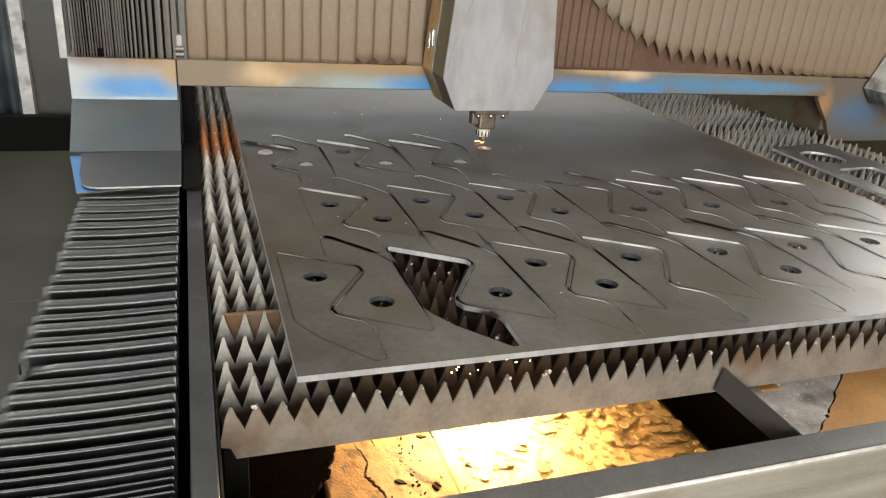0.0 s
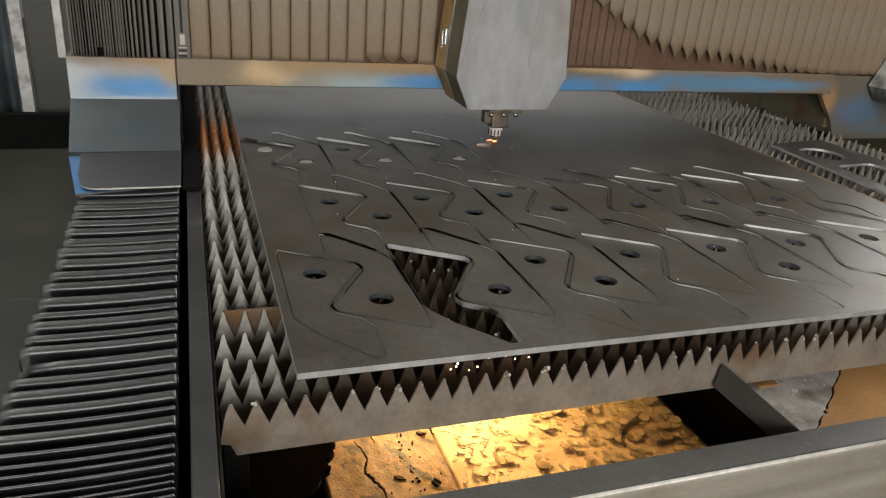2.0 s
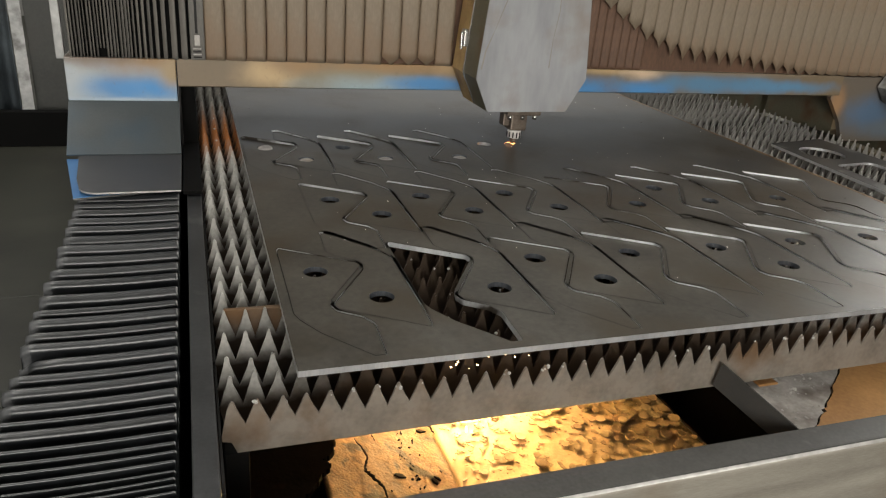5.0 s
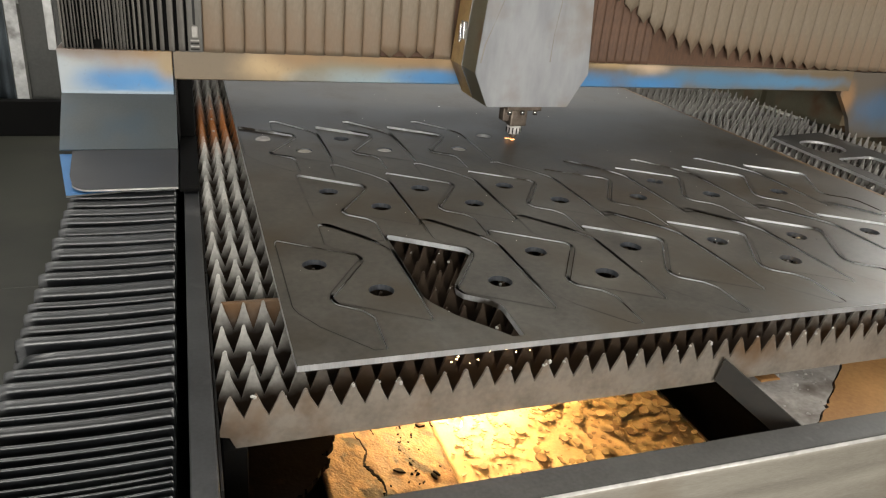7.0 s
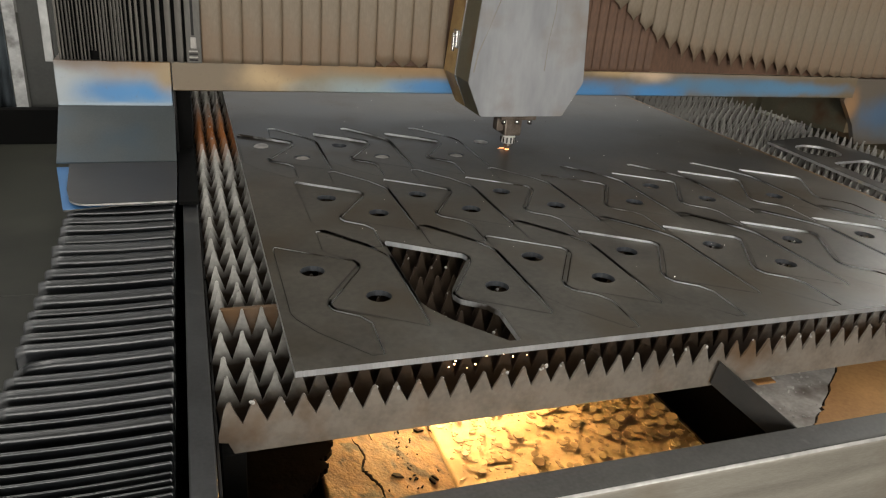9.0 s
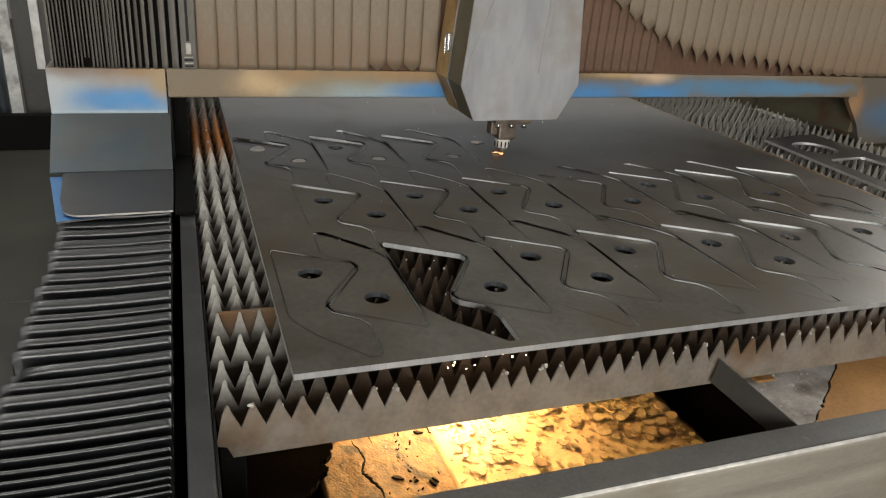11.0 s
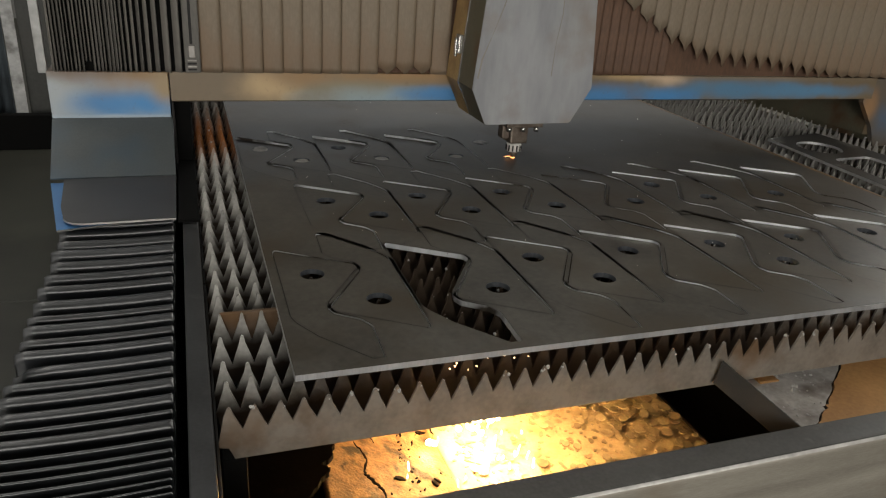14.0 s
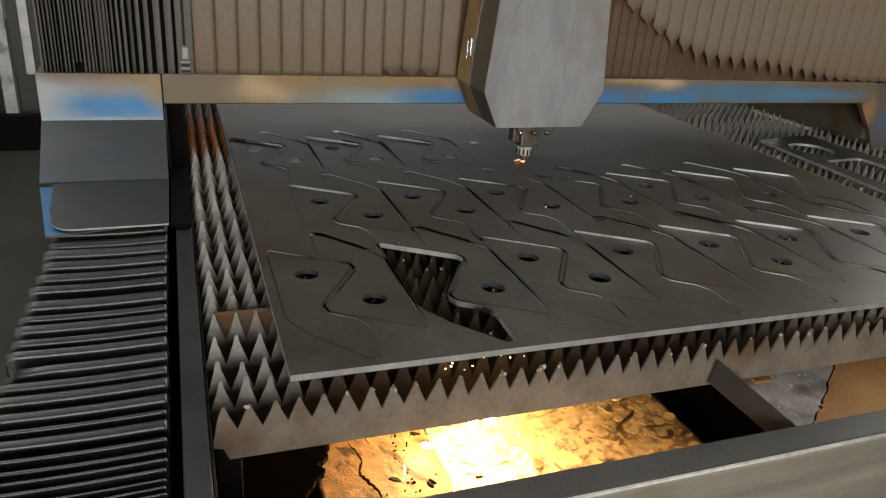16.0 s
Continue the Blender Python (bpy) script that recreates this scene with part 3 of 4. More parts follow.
def hopper():
    tr = thing("scrap_tray", pose(0, 0, 0), "steel scrap tray under the bed, coated in rusty cutting dust", "scrap tray")
    part("tray_floor", crust(FOLD_X, PART_X - 0.002, -0.18, 2.2, lambda x, y: TRAY, 50, 120, 0.0006, 0.02), DUST, tr)
    part("tray_slope", crust(0.06, FOLD_X - 0.004, -0.18, 2.2, lambda x, y: slope_z(x, y) + 0.006, 30, 120, 0.005, 0.02), RUSTDUST, tr, "sloping tray side caked with dust")
    part("tray_edge", box(PART_X - 0.002, PART_X + 0.004, -0.18, 2.2, 0.30, TRAY + 0.004, 0.001), SOOT, tr)
    # the pit's shade is put into the black of these two parts
    part("partition_plate", box(1.340, 1.347, -0.185, 0.182, 0.385, 0.585, 0.001), MURK, tr, "partition plate beside the tray, black in place of shade")
    part("side_floor", box(PART_X + 0.006, 2.70, -0.18, 1.2, 0.372, 0.380), MURK, tr, "steel floor beside the tray, black in place of shade")
    bm = bmesh.new()
    far, near, down = Vector((0.834, -0.058, 0.800)), Vector((0.958, -0.186, 0.700)), Vector((-0.010, 0.001, -0.050))
    side = (near - far).cross(down).normalized() * 0.003
    lo = [bm.verts.new(v) for v in (far - side, near - side, near + down - side, far + down - side)]
    hi = [bm.verts.new(v.co + 2 * side) for v in lo]
    bm.faces.new(lo)
    bm.faces.new(hi[::-1])
    for k in range(4):
        bm.faces.new((lo[k], hi[k], hi[(k + 1) % 4], lo[(k + 1) % 4]))
    bmesh.ops.recalc_face_normals(bm, faces=bm.faces[:])
    part("slanted_bar", bm, SMOKED, tr, "dark slanted steel bar against the front slat")
    edge = jag([(0.978, -0.185), (1.033, -0.148), (1.090, -0.105), (1.247, 0.012), (1.36, 0.10)], 0.003, 12)
    part("spatter_plate", sheet([[(0.968, 0.10), (0.950, -0.185)] + edge], 0.690, 0.700), [GALV, SOOT], tr, "grey plate rough with spatter")
    part("ledge_plate", sheet([[(2.70, 0.10), (1.364, 0.10)] + [(x + 0.006, y) for x, y in edge[::-1]][1:] + [(2.70, -0.185)]], 0.692, 0.703), [ORANGE, SOOT], tr, "orange-brown ledge plate, spark light put in its colour")
    part("slag_lump", crust(0.985, 1.035, -0.025, 0.02, lambda x, y: 0.704, 10, 8, 0.006, 0.006), ORANGE, tr, "crumbling orange lump of slag")
    part("tray_back", box(0.0, 2.75, 2.2, 2.22, 0.1, 0.70), SOOT, tr)
    part("tray_base", box(-0.128, 2.78, -0.188, 2.2, 0.06, 0.08), SOOT, tr)
    # near-black crust that hangs at the left side, torn flakes of the dust crust
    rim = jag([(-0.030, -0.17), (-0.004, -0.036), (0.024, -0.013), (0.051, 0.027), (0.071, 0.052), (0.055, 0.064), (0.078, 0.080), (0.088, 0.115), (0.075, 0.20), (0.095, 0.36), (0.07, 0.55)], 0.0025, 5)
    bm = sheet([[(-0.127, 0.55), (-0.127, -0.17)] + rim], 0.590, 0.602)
    part("dark_shelf", bm, [DARKCRUST, DARKCRUST], tr, "jagged near-black crust")
    for line, wide, seed in (([(0.150, 0.205), (0.164, 0.146), (0.147, 0.105), (0.163, 0.068), (0.176, 0.040), (0.168, -0.02)], 0.009, 8), ([(0.200, 0.27), (0.190, 0.24), (0.197, 0.215)], 0.004, 9),
                             ([(0.345, 0.40), (0.352, 0.335), (0.362, 0.285)], 0.009, 10)):
        a = jag(line, 0.002, seed)
        n = len(a) - 1
        back = [(x + wide * math.sin(math.pi * k / n) * (0.6 + 0.5 * noise.noise((k * 0.7, seed, 0))), y) for k, (x, y) in enumerate(a)][1:-1]
        bm = sheet([a + back[::-1]], 0.0, 0.003)
        for v in bm.verts:
            v.co.z += slope_z(v.co.x, v.co.y) + 0.012 + 0.5 * abs(v.co.x - line[0][0])
        part("torn_flake", bm, [DARKCRUST, DARKCRUST], tr, "torn edge in the dust crust")
    # unseen sheet and skirt, added to keep spark light off slats and plates
    part("light_shield", box(-0.08, 1.02, -0.022, 2.15, 0.719, 0.725, 0.001), BLACK, tr, "unseen sheet under the slats, added to block spark light")
    part("shield_skirt", box(0.62, 0.626, 0.165, 2.1, 0.582, 0.7185, 0.001), BLACK, tr)
    # dark flakes of slag on the sloping side, beads of spatter on the plate
    rnd = random.Random(31)
    bm = bmesh.new()
    for k in range(120):
        y = rnd.uniform(-0.16, 0.35)
        x = 0.275 + 0.03 * noise.noise((y * 8, 1.3, 0)) + rnd.gauss(0, 0.012) if k % 3 else rnd.uniform(0.12, 0.37)
        r = rnd.uniform(0.001, 0.003) if k % 9 else rnd.uniform(0.006, 0.012)
        n = 7
        m = Matrix.Translation((x, y, slope_z(x, y) + 0.011)) @ Matrix.Rotation(radians(22.8), 4, "Y") @ Matrix.Rotation(rnd.random() * 3, 4, "Z")
        lo, hi = [], []
        for i in range(n):
            q = r * rnd.uniform(0.4, 1.2)
            c, s = q * 1.7 * math.cos(i * 6.283 / n), q * 0.7 * math.sin(i * 6.283 / n)
            lo.append(bm.verts.new(m @ Vector((c, s, -0.008))))
            hi.append(bm.verts.new(m @ Vector((c, s, -0.0015))))
        bm.faces.new(hi)
        for i in range(n):
            j = (i + 1) % n
            bm.faces.new((lo[i], lo[j], hi[j], hi[i]))
    tagged(part("slag_flakes", bm, DARKCRUST), "dark slag flakes stuck in the tray's dust crust", "slag flakes", kind="stuff")
    bm = bmesh.new()
    for k in range(150):
        x, y = rnd.uniform(0.96, 1.26), rnd.uniform(-0.18, 0.04)
        if y > (x - 1.033) * 0.75 - 0.14:
            bmesh.ops.create_icosphere(bm, subdivisions=1, radius=rnd.uniform(0.001, 0.0035), matrix=Matrix.Translation((x, y, 0.7005)))
    tagged(part("plate_spatter", bm, PALEBEAD, tr, "pale beads of spatter"), kind="stuff")
    # slugs from the cut holes
    rnd = random.Random(3)
    base = part("slug", lathe([(0.0125, 0), (0.013, 0.0006), (0.013, 0.0034), (0.0125, 0.004)], 16), SLUG)
    tagged(base, "round scaled steel slug lying in the scrap tray", "steel slug", "slugs in the scrap tray")
    placed = 0
    while placed < 280:
        u = rnd.random()
        x = PART_X - 0.012 - abs(rnd.gauss(0, 0.14)) if u < 0.8 else rnd.uniform(0.42, 0.95)
        y = rnd.uniform(-0.10, 0.40)
        if x < 0.42:
            continue
        m = Matrix.Translation((x, y, TRAY + 0.002 + rnd.random() * 0.005)) @ Euler((rnd.gauss(0, 0.09), rnd.gauss(0, 0.09), rnd.random() * 6)).to_matrix().to_4x4()
        s = rnd.choice((1.15, 1.0, 0.9, 0.75, 0.6, 0.45))
        if placed == 0:
            ob = base
        else:
            ob = base.copy()
            scene.collection.objects.link(ob)
        ob.matrix_world = m @ Matrix.Scale(s, 4)
        placed += 1
    # cracked flakes of scale, curled at their rims, and fine chips
    bm = bmesh.new()
    for k in range(1050):
        fine = k % 3 == 0
        x, y = rnd.uniform(0.30 if k % 12 == 0 else 0.39, PART_X - 0.01), rnd.uniform(-0.15, 0.5)
        z = slope_z(x, y) + (0.002 if x > FOLD_X else 0.009) + rnd.random() * 0.003
        m = Matrix.Translation((x, y, z)) @ Euler((rnd.gauss(0, 0.07), rnd.gauss(0, 0.07), rnd.random() * 6.28)).to_matrix().to_4x4()
        r = rnd.uniform(0.0015, 0.004) if fine else rnd.uniform(0.004, 0.012)
        n = 5 if fine else 7
        squeeze = rnd.uniform(0.35, 0.9)
        mid = bm.verts.new(m @ Vector((0, 0, 0.0008)))
        hi, lo = [], []
        for i in range(n):
            q, a = r * rnd.uniform(0.6, 1.15), i * 2 * math.pi / n
            p = Vector((q * math.cos(a), squeeze * q * math.sin(a), rnd.uniform(0.0, 0.14) * r))
            hi.append(bm.verts.new(m @ p))
            lo.append(bm.verts.new(m @ (p - Vector((0, 0, 0.0016)))))
        for i in range(n):
            j = (i + 1) % n
            bm.faces.new((mid, hi[i], hi[j]))
            bm.faces.new((hi[i], lo[i], lo[j], hi[j]))
        bm.faces.new(lo[::-1])
    tagged(part("metal_chips", bm, SLUG), "curled scale flakes and steel chips strewn over the tray dust", "metal chips", kind="stuff")


# ---- the sheet being cut, with its nested parts ----
B_SHAPE = [(-0.064, 0.136), (0.097, 0.036), (0.102, 0.017), (0.010, -0.134), (0.004, -0.160), (0.013, -0.184), (0.058, -0.216), (0.074, -0.245),
           (0.070, -0.356), (0.050, -0.357), (-0.030, -0.262), (-0.062, -0.206), (-0.070, -0.180), (-0.069, 0.126)]
A_SHAPE = [(-x, -y) for x, y in B_SHAPE]
STEP = 0.2634
HOLE = 0.0265
# row: base of the shape's hole, columns cut, columns whose slug has dropped
NEST = [(A_SHAPE, (0.205, 0.244), range(0, 7), (0, 1, 2, 4)), (B_SHAPE, (0.0905, 0.382), range(0, 7), (0, 2, 3, 4, 5, 6)),
        (A_SHAPE, (0.319, 0.708), range(0, 6), (0, 1, 2, 3, 4, 5)), (B_SHAPE, (0.204, 0.845), range(0, 7), (0, 1, 2, 4)),
        (A_SHAPE, (0.193, 1.222), range(0, 3), (0, 1, 2)), (B_SHAPE, (0.078, 1.372), range(0, 3), (0, 1))]


TILT = {0.382: (0.04, 0, 0.3, 0.85, 0.85, 0.9, 0.9), 0.845: (0.95, 0.5, 0.45, 0.3, 0.5, 0.8, 0.9), 1.372: (1.3, 1.4, 1.2),
        0.244: (0.2, 0.06, 0.08, 0.5, 0.6, 0.6, 0.5), 0.708: (0.08, 0.12, 0.08, 0.5, 0.6, 0.6), 1.222: (0.5, 0.9, 0.4)}


def add_mesh(bm, other):
    me = bpy.data.meshes.new("piece")
    other.to_mesh(me)
    other.free()
    bm.from_mesh(me)
    bpy.data.meshes.remove(me)


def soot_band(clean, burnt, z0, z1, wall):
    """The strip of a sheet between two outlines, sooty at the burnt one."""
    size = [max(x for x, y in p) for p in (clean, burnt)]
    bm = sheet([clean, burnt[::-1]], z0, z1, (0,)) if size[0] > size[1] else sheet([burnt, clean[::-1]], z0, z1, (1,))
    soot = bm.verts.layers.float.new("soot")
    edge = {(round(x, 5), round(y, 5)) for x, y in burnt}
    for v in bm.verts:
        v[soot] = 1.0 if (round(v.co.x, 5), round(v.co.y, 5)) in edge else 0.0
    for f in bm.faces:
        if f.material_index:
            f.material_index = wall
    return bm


def nest():
    loops = [rounded([(0, 0), (2.0, 0), (2.0, 4.0), (0, 4.0)], 0.002)]
    rnd = random.Random(11)
    cuts, bands = {}, []
    for shape, (bx, by), cols, open_holes in NEST:
        out = rounded(shape, 0.004)
        for k in cols:
            cx, cy = bx + k * STEP, by
            kerf, clean = rounded(grown(shape, 0.0017), 0.004), rounded(grown(shape, 0.0070), 0.004)
            loops.append([(x + cx, y + cy) for x, y in clean][::-1])
            bands.append(([(x + cx, y + cy) for x, y in clean], [(x + cx, y + cy) for x, y in kerf]))
            if shape is B_SHAPE and by < 0.5 and k == 1:
                continue
            holed = k in open_holes
            key = (shape is A_SHAPE, holed)
            if key not in cuts:
                inner = rounded(grown(shape, -0.006), 0.003)
                bm = sheet([inner] + ([ring(0, 0, HOLE)[::-1]] if holed else []), -THICK, 0, (0,))
                for f in bm.faces:
                    f.material_index *= 2
                bm.verts.layers.float.new("soot")
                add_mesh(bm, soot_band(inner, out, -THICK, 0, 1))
                bmesh.ops.remove_doubles(bm, verts=bm.verts[:], dist=0.00002)
                ob = part("cut_part", bm, [SCALE, DARKEDGE, HOLEWALL])
                tagged(ob, "dark zigzag steel part cut in its sheet" + (", round hole" if holed else ""), "cut part", "parts nested in the sheet")
                cuts[key] = ob
            else:
                ob = cuts[key].copy()
                scene.collection.objects.link(ob)
            a = radians(0.9 * TILT[by][k])
            near = -0.275 if shape is B_SHAPE else -0.072
            ob.matrix_world = Matrix.Translation((cx, cy, TOP + near * math.sin(a) - 0.0006)) @ Matrix.Rotation(-a, 4, Vector((0.869, -0.494, 0)))
    # slugs that hang tilted in their holes, their glint put into the colour
    plug = None
    for x, y, tilt, drop in ((0.078, 1.372, 9, 0.006), (0.193, 1.222, 7, 0.008), (0.4564, 1.222, 4, 0.007), (0.7198, 1.222, 4, 0.007)):
        if plug is None:
            plug = ob = part("hanging_slug", lathe([(HOLE - 0.003, -0.011), (HOLE - 0.002, -0.010), (HOLE - 0.002, -0.001), (HOLE - 0.003, 0.0)], 24), BRIGHTEDGE)
            tagged(ob, "round steel slug hanging tilted, glint put in its colour", "steel slug", "slugs left in their holes")
        else:
            ob = plug.copy()
            scene.collection.objects.link(ob)
        ob.matrix_world = Matrix.Translation((x, y, TOP - drop)) @ Euler((radians(tilt), radians(-tilt * 0.6), 0)).to_matrix().to_4x4()
    loops.append(ring(0.868, 1.372, HOLE)[::-1])
    bm = sheet(loops, TOP - THICK, TOP, range(1, 1 + len(bands)))
    bm.verts.layers.float.new("soot")
    for clean, kerf in bands:
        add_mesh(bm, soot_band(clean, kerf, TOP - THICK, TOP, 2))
    bmesh.ops.remove_doubles(bm, verts=bm.verts[:], dist=0.00002)
    pl = part("steel_sheet", bm, [SCALE, CUT, KERF])
    tagged(pl, "large dark mill-scale steel sheet cut into nested parts", "steel sheet")
    bm = bmesh.new()
    for k in range(150):
        bmesh.ops.create_icosphere(bm, subdivisions=1, radius=rnd.uniform(0.0006, 0.0018), matrix=Matrix.Translation((rnd.uniform(0.02, 1.98), rnd.uniform(0.05, 2.3), TOP + 0.0006)))
    tagged(part("spatter_beads", bm, CHROME), "tiny bright beads of spatter on the sheet", "metal beads", kind="stuff")
    # right-hand edge is rusty
    tagged(part("rust_strip", sheet([[(2.0012, 0.0005), (2.0012, 3.9995)] + jag([(1.988, 3.9995), (1.990, 2.6), (1.986, 1.2), (1.989, 0.0005)], 0.0018, 21)], TOP - THICK + 0.0005, TOP + 0.0006), [RUSTEDGE, RUSTEDGE], pl, "rust-brown sheet edge"))


def remnant():
    pts = [(2.10, 0.55), (2.155, 1.335), (2.475, 1.395), (2.52, 0.58)]
    slot = rounded([(2.17, 0.62), (2.20, 1.03), (2.40, 1.05), (2.42, 0.62)], 0.03)
    ob = part("sheet_remnant", sheet([rounded(pts, 0.01)[::-1], ring(2.285, 1.185, 0.088, 40), slot[::-1]], TOP - 0.010, TOP), [BEAM, CUT])
    tagged(ob, "grey steel offcut with round hole and slot on the slats", "steel offcut")


# ---- side bellows over the guide rail ----
FOLDS = [1.130, 1.072, 1.013, 0.958, 0.894, 0.836, 0.774, 0.712, 0.647, 0.586, 0.522, 0.454, 0.394, 0.354, 0.298, 0.256, 0.204, 0.157, 0.113, 0.063, 0.021, -0.009,
         -0.051, -0.077, -0.102, -0.124, -0.145, -0.162, -0.176, -0.190, -0.206]


def side_bellows():
    bl = thing("side_bellows", pose(0, 0, 0), "black pleated bellows cover along the machine's guide rail", "bellows cover")
    rnd = random.Random(4)
    ys = list(FOLDS)
    while ys[-1] > -1.3:
        ys.append(ys[-1] - (0.016 if ys[-1] > -0.5 else 0.034) * rnd.uniform(0.9, 1.1))
    for i, y in enumerate(ys[:-1]):
        d = y - ys[i + 1]
        torn = abs(y - 0.204) < 0.01
        lift, skew = rnd.uniform(-0.002, 0.002), rnd.uniform(-0.004, 0.002)
        xl, xr = -0.461 + rnd.uniform(-0.004, 0.004), -0.195 + rnd.uniform(-0.001, 0.001)
        r = min((0.25 if d > 0.03 else 0.13) * d, 0.0145) * rnd.uniform(0.85, 1.1)
        # steep back, rounded ridge, undercut front, dark valley
        prof = [(-0.10 * d, -0.075), (-0.9 * r, -1.2 * r)]
        prof += [(-r * math.cos(q), 1.15 * r * (math.sin(q) - 1)) for q in (0.3, 0.7, 1.1, 1.5, 1.9, 2.3, 2.7, 3.1)]
        prof += [(0.75 * r, -1.7 * r), (0.6 * r, -0.05), (0.85 * d, -0.078)]
        bm = bmesh.new()
        cols = []
        us = (0.0, 0.02, 0.06, 0.10, 0.25, 0.42, 0.58, 0.74, 0.90, 0.972, 0.992, 1.0)
        for c, u in enumerate(us):
            x = xl + (xr - xl) * u
            sag = 0.003 * math.sin(math.pi * u) + (0.005 * (1 - u / 0.06) ** 2 if u < 0.06 else 0) + (0.003 if u == 1.0 else 0)
            dent = -0.016 * (1 - abs(u - 0.02) / 0.10) if torn and u < 0.12 else 0
            cols.append([bm.verts.new((x, y - q + skew * (1 - u), 0.80 + z + lift - sag + dent)) for q, z in prof])
        for c, (a, b) in enumerate(zip(cols, cols[1:])):
            for k in range(len(prof) - 1):
                f = bm.faces.new((a[k], b[k], b[k + 1], a[k + 1]))
                f.smooth = True
                # left end lit pale, right ridge end with a painted highlight
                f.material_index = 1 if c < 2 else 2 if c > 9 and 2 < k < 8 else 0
        for col in (cols[0], cols[-1]):
            lowv = [bm.verts.new((v.co.x, v.co.y, 0.70)) for v in col]
            for k in range(len(prof) - 1):
                bm.faces.new((col[k], col[k + 1], lowv[k + 1], lowv[k]))
        bmesh.ops.recalc_face_normals(bm, faces=bm.faces[:])
        part("fold", bm, [RUBBER, LITEND, RIMEND], bl)
    part("bed_casting", box(-0.44, -0.20, -1.4, 4.2, 0.0, 0.69, 0.004), RAIL, bl)


# ---- gantry with the cutting head; its own origin lies in the plane of its front ----
G0 = 1.60
LEFT_FOLDS, TIGHT_FOLDS = [], []
RIGHT_EDGE = [(1.0, 1.56), (1.26, 1.44), (1.39, 1.361), (1.525, 1.281), (1.60, 1.25), (1.67, 1.225), (1.79, 1.195), (2.08, 1.175), (2.34, 1.130), (2.5, 1.106), (3.4, 1.10)]


def edge_z(x):
    for (a, za), (b, zb) in zip(RIGHT_EDGE, RIGHT_EDGE[1:]):
        if a <= x <= b:
            return za + (zb - za) * (x - a) / (b - a)
    return 1.10


def panel(w, z0, z1, fwd, rear, notch=0.0):
    """One pleat: a shallow bowed strip, its one side forward of the next; with notch, its foot is pointed."""
    cols = 8
    bm = bmesh.new()
    rows = []
    for i in range(cols + 1):
        u = i / cols
        spike = abs(2 * u - 1) ** 0.65 if notch > 0.03 else abs(2 * u - 1)
        y = rear + (fwd - rear) * math.sin(math.pi * (0.12 + 0.86 * u) * 0.5) if u < 0.93 else rear * 0.5 + fwd * 0.5
        foot = z0 + notch * spike
        rows.append([bm.verts.new((w * u, y, foot)), bm.verts.new((w * u, y, z0 + notch + 0.02)), bm.verts.new((w * u, y, z1))])
    for a, b in zip(rows, rows[1:]):
        for j in range(2):
            bm.faces.new((a[j], b[j], b[j + 1], a[j + 1])).smooth = True
    r = bmesh.ops.extrude_face_region(bm, geom=bm.faces[:])
    for v in r["geom"]:
        if isinstance(v, bmesh.types.BMVert):
            v.co.y += 0.002
    bmesh.ops.recalc_face_normals(bm, faces=bm.faces[:])
    return bm


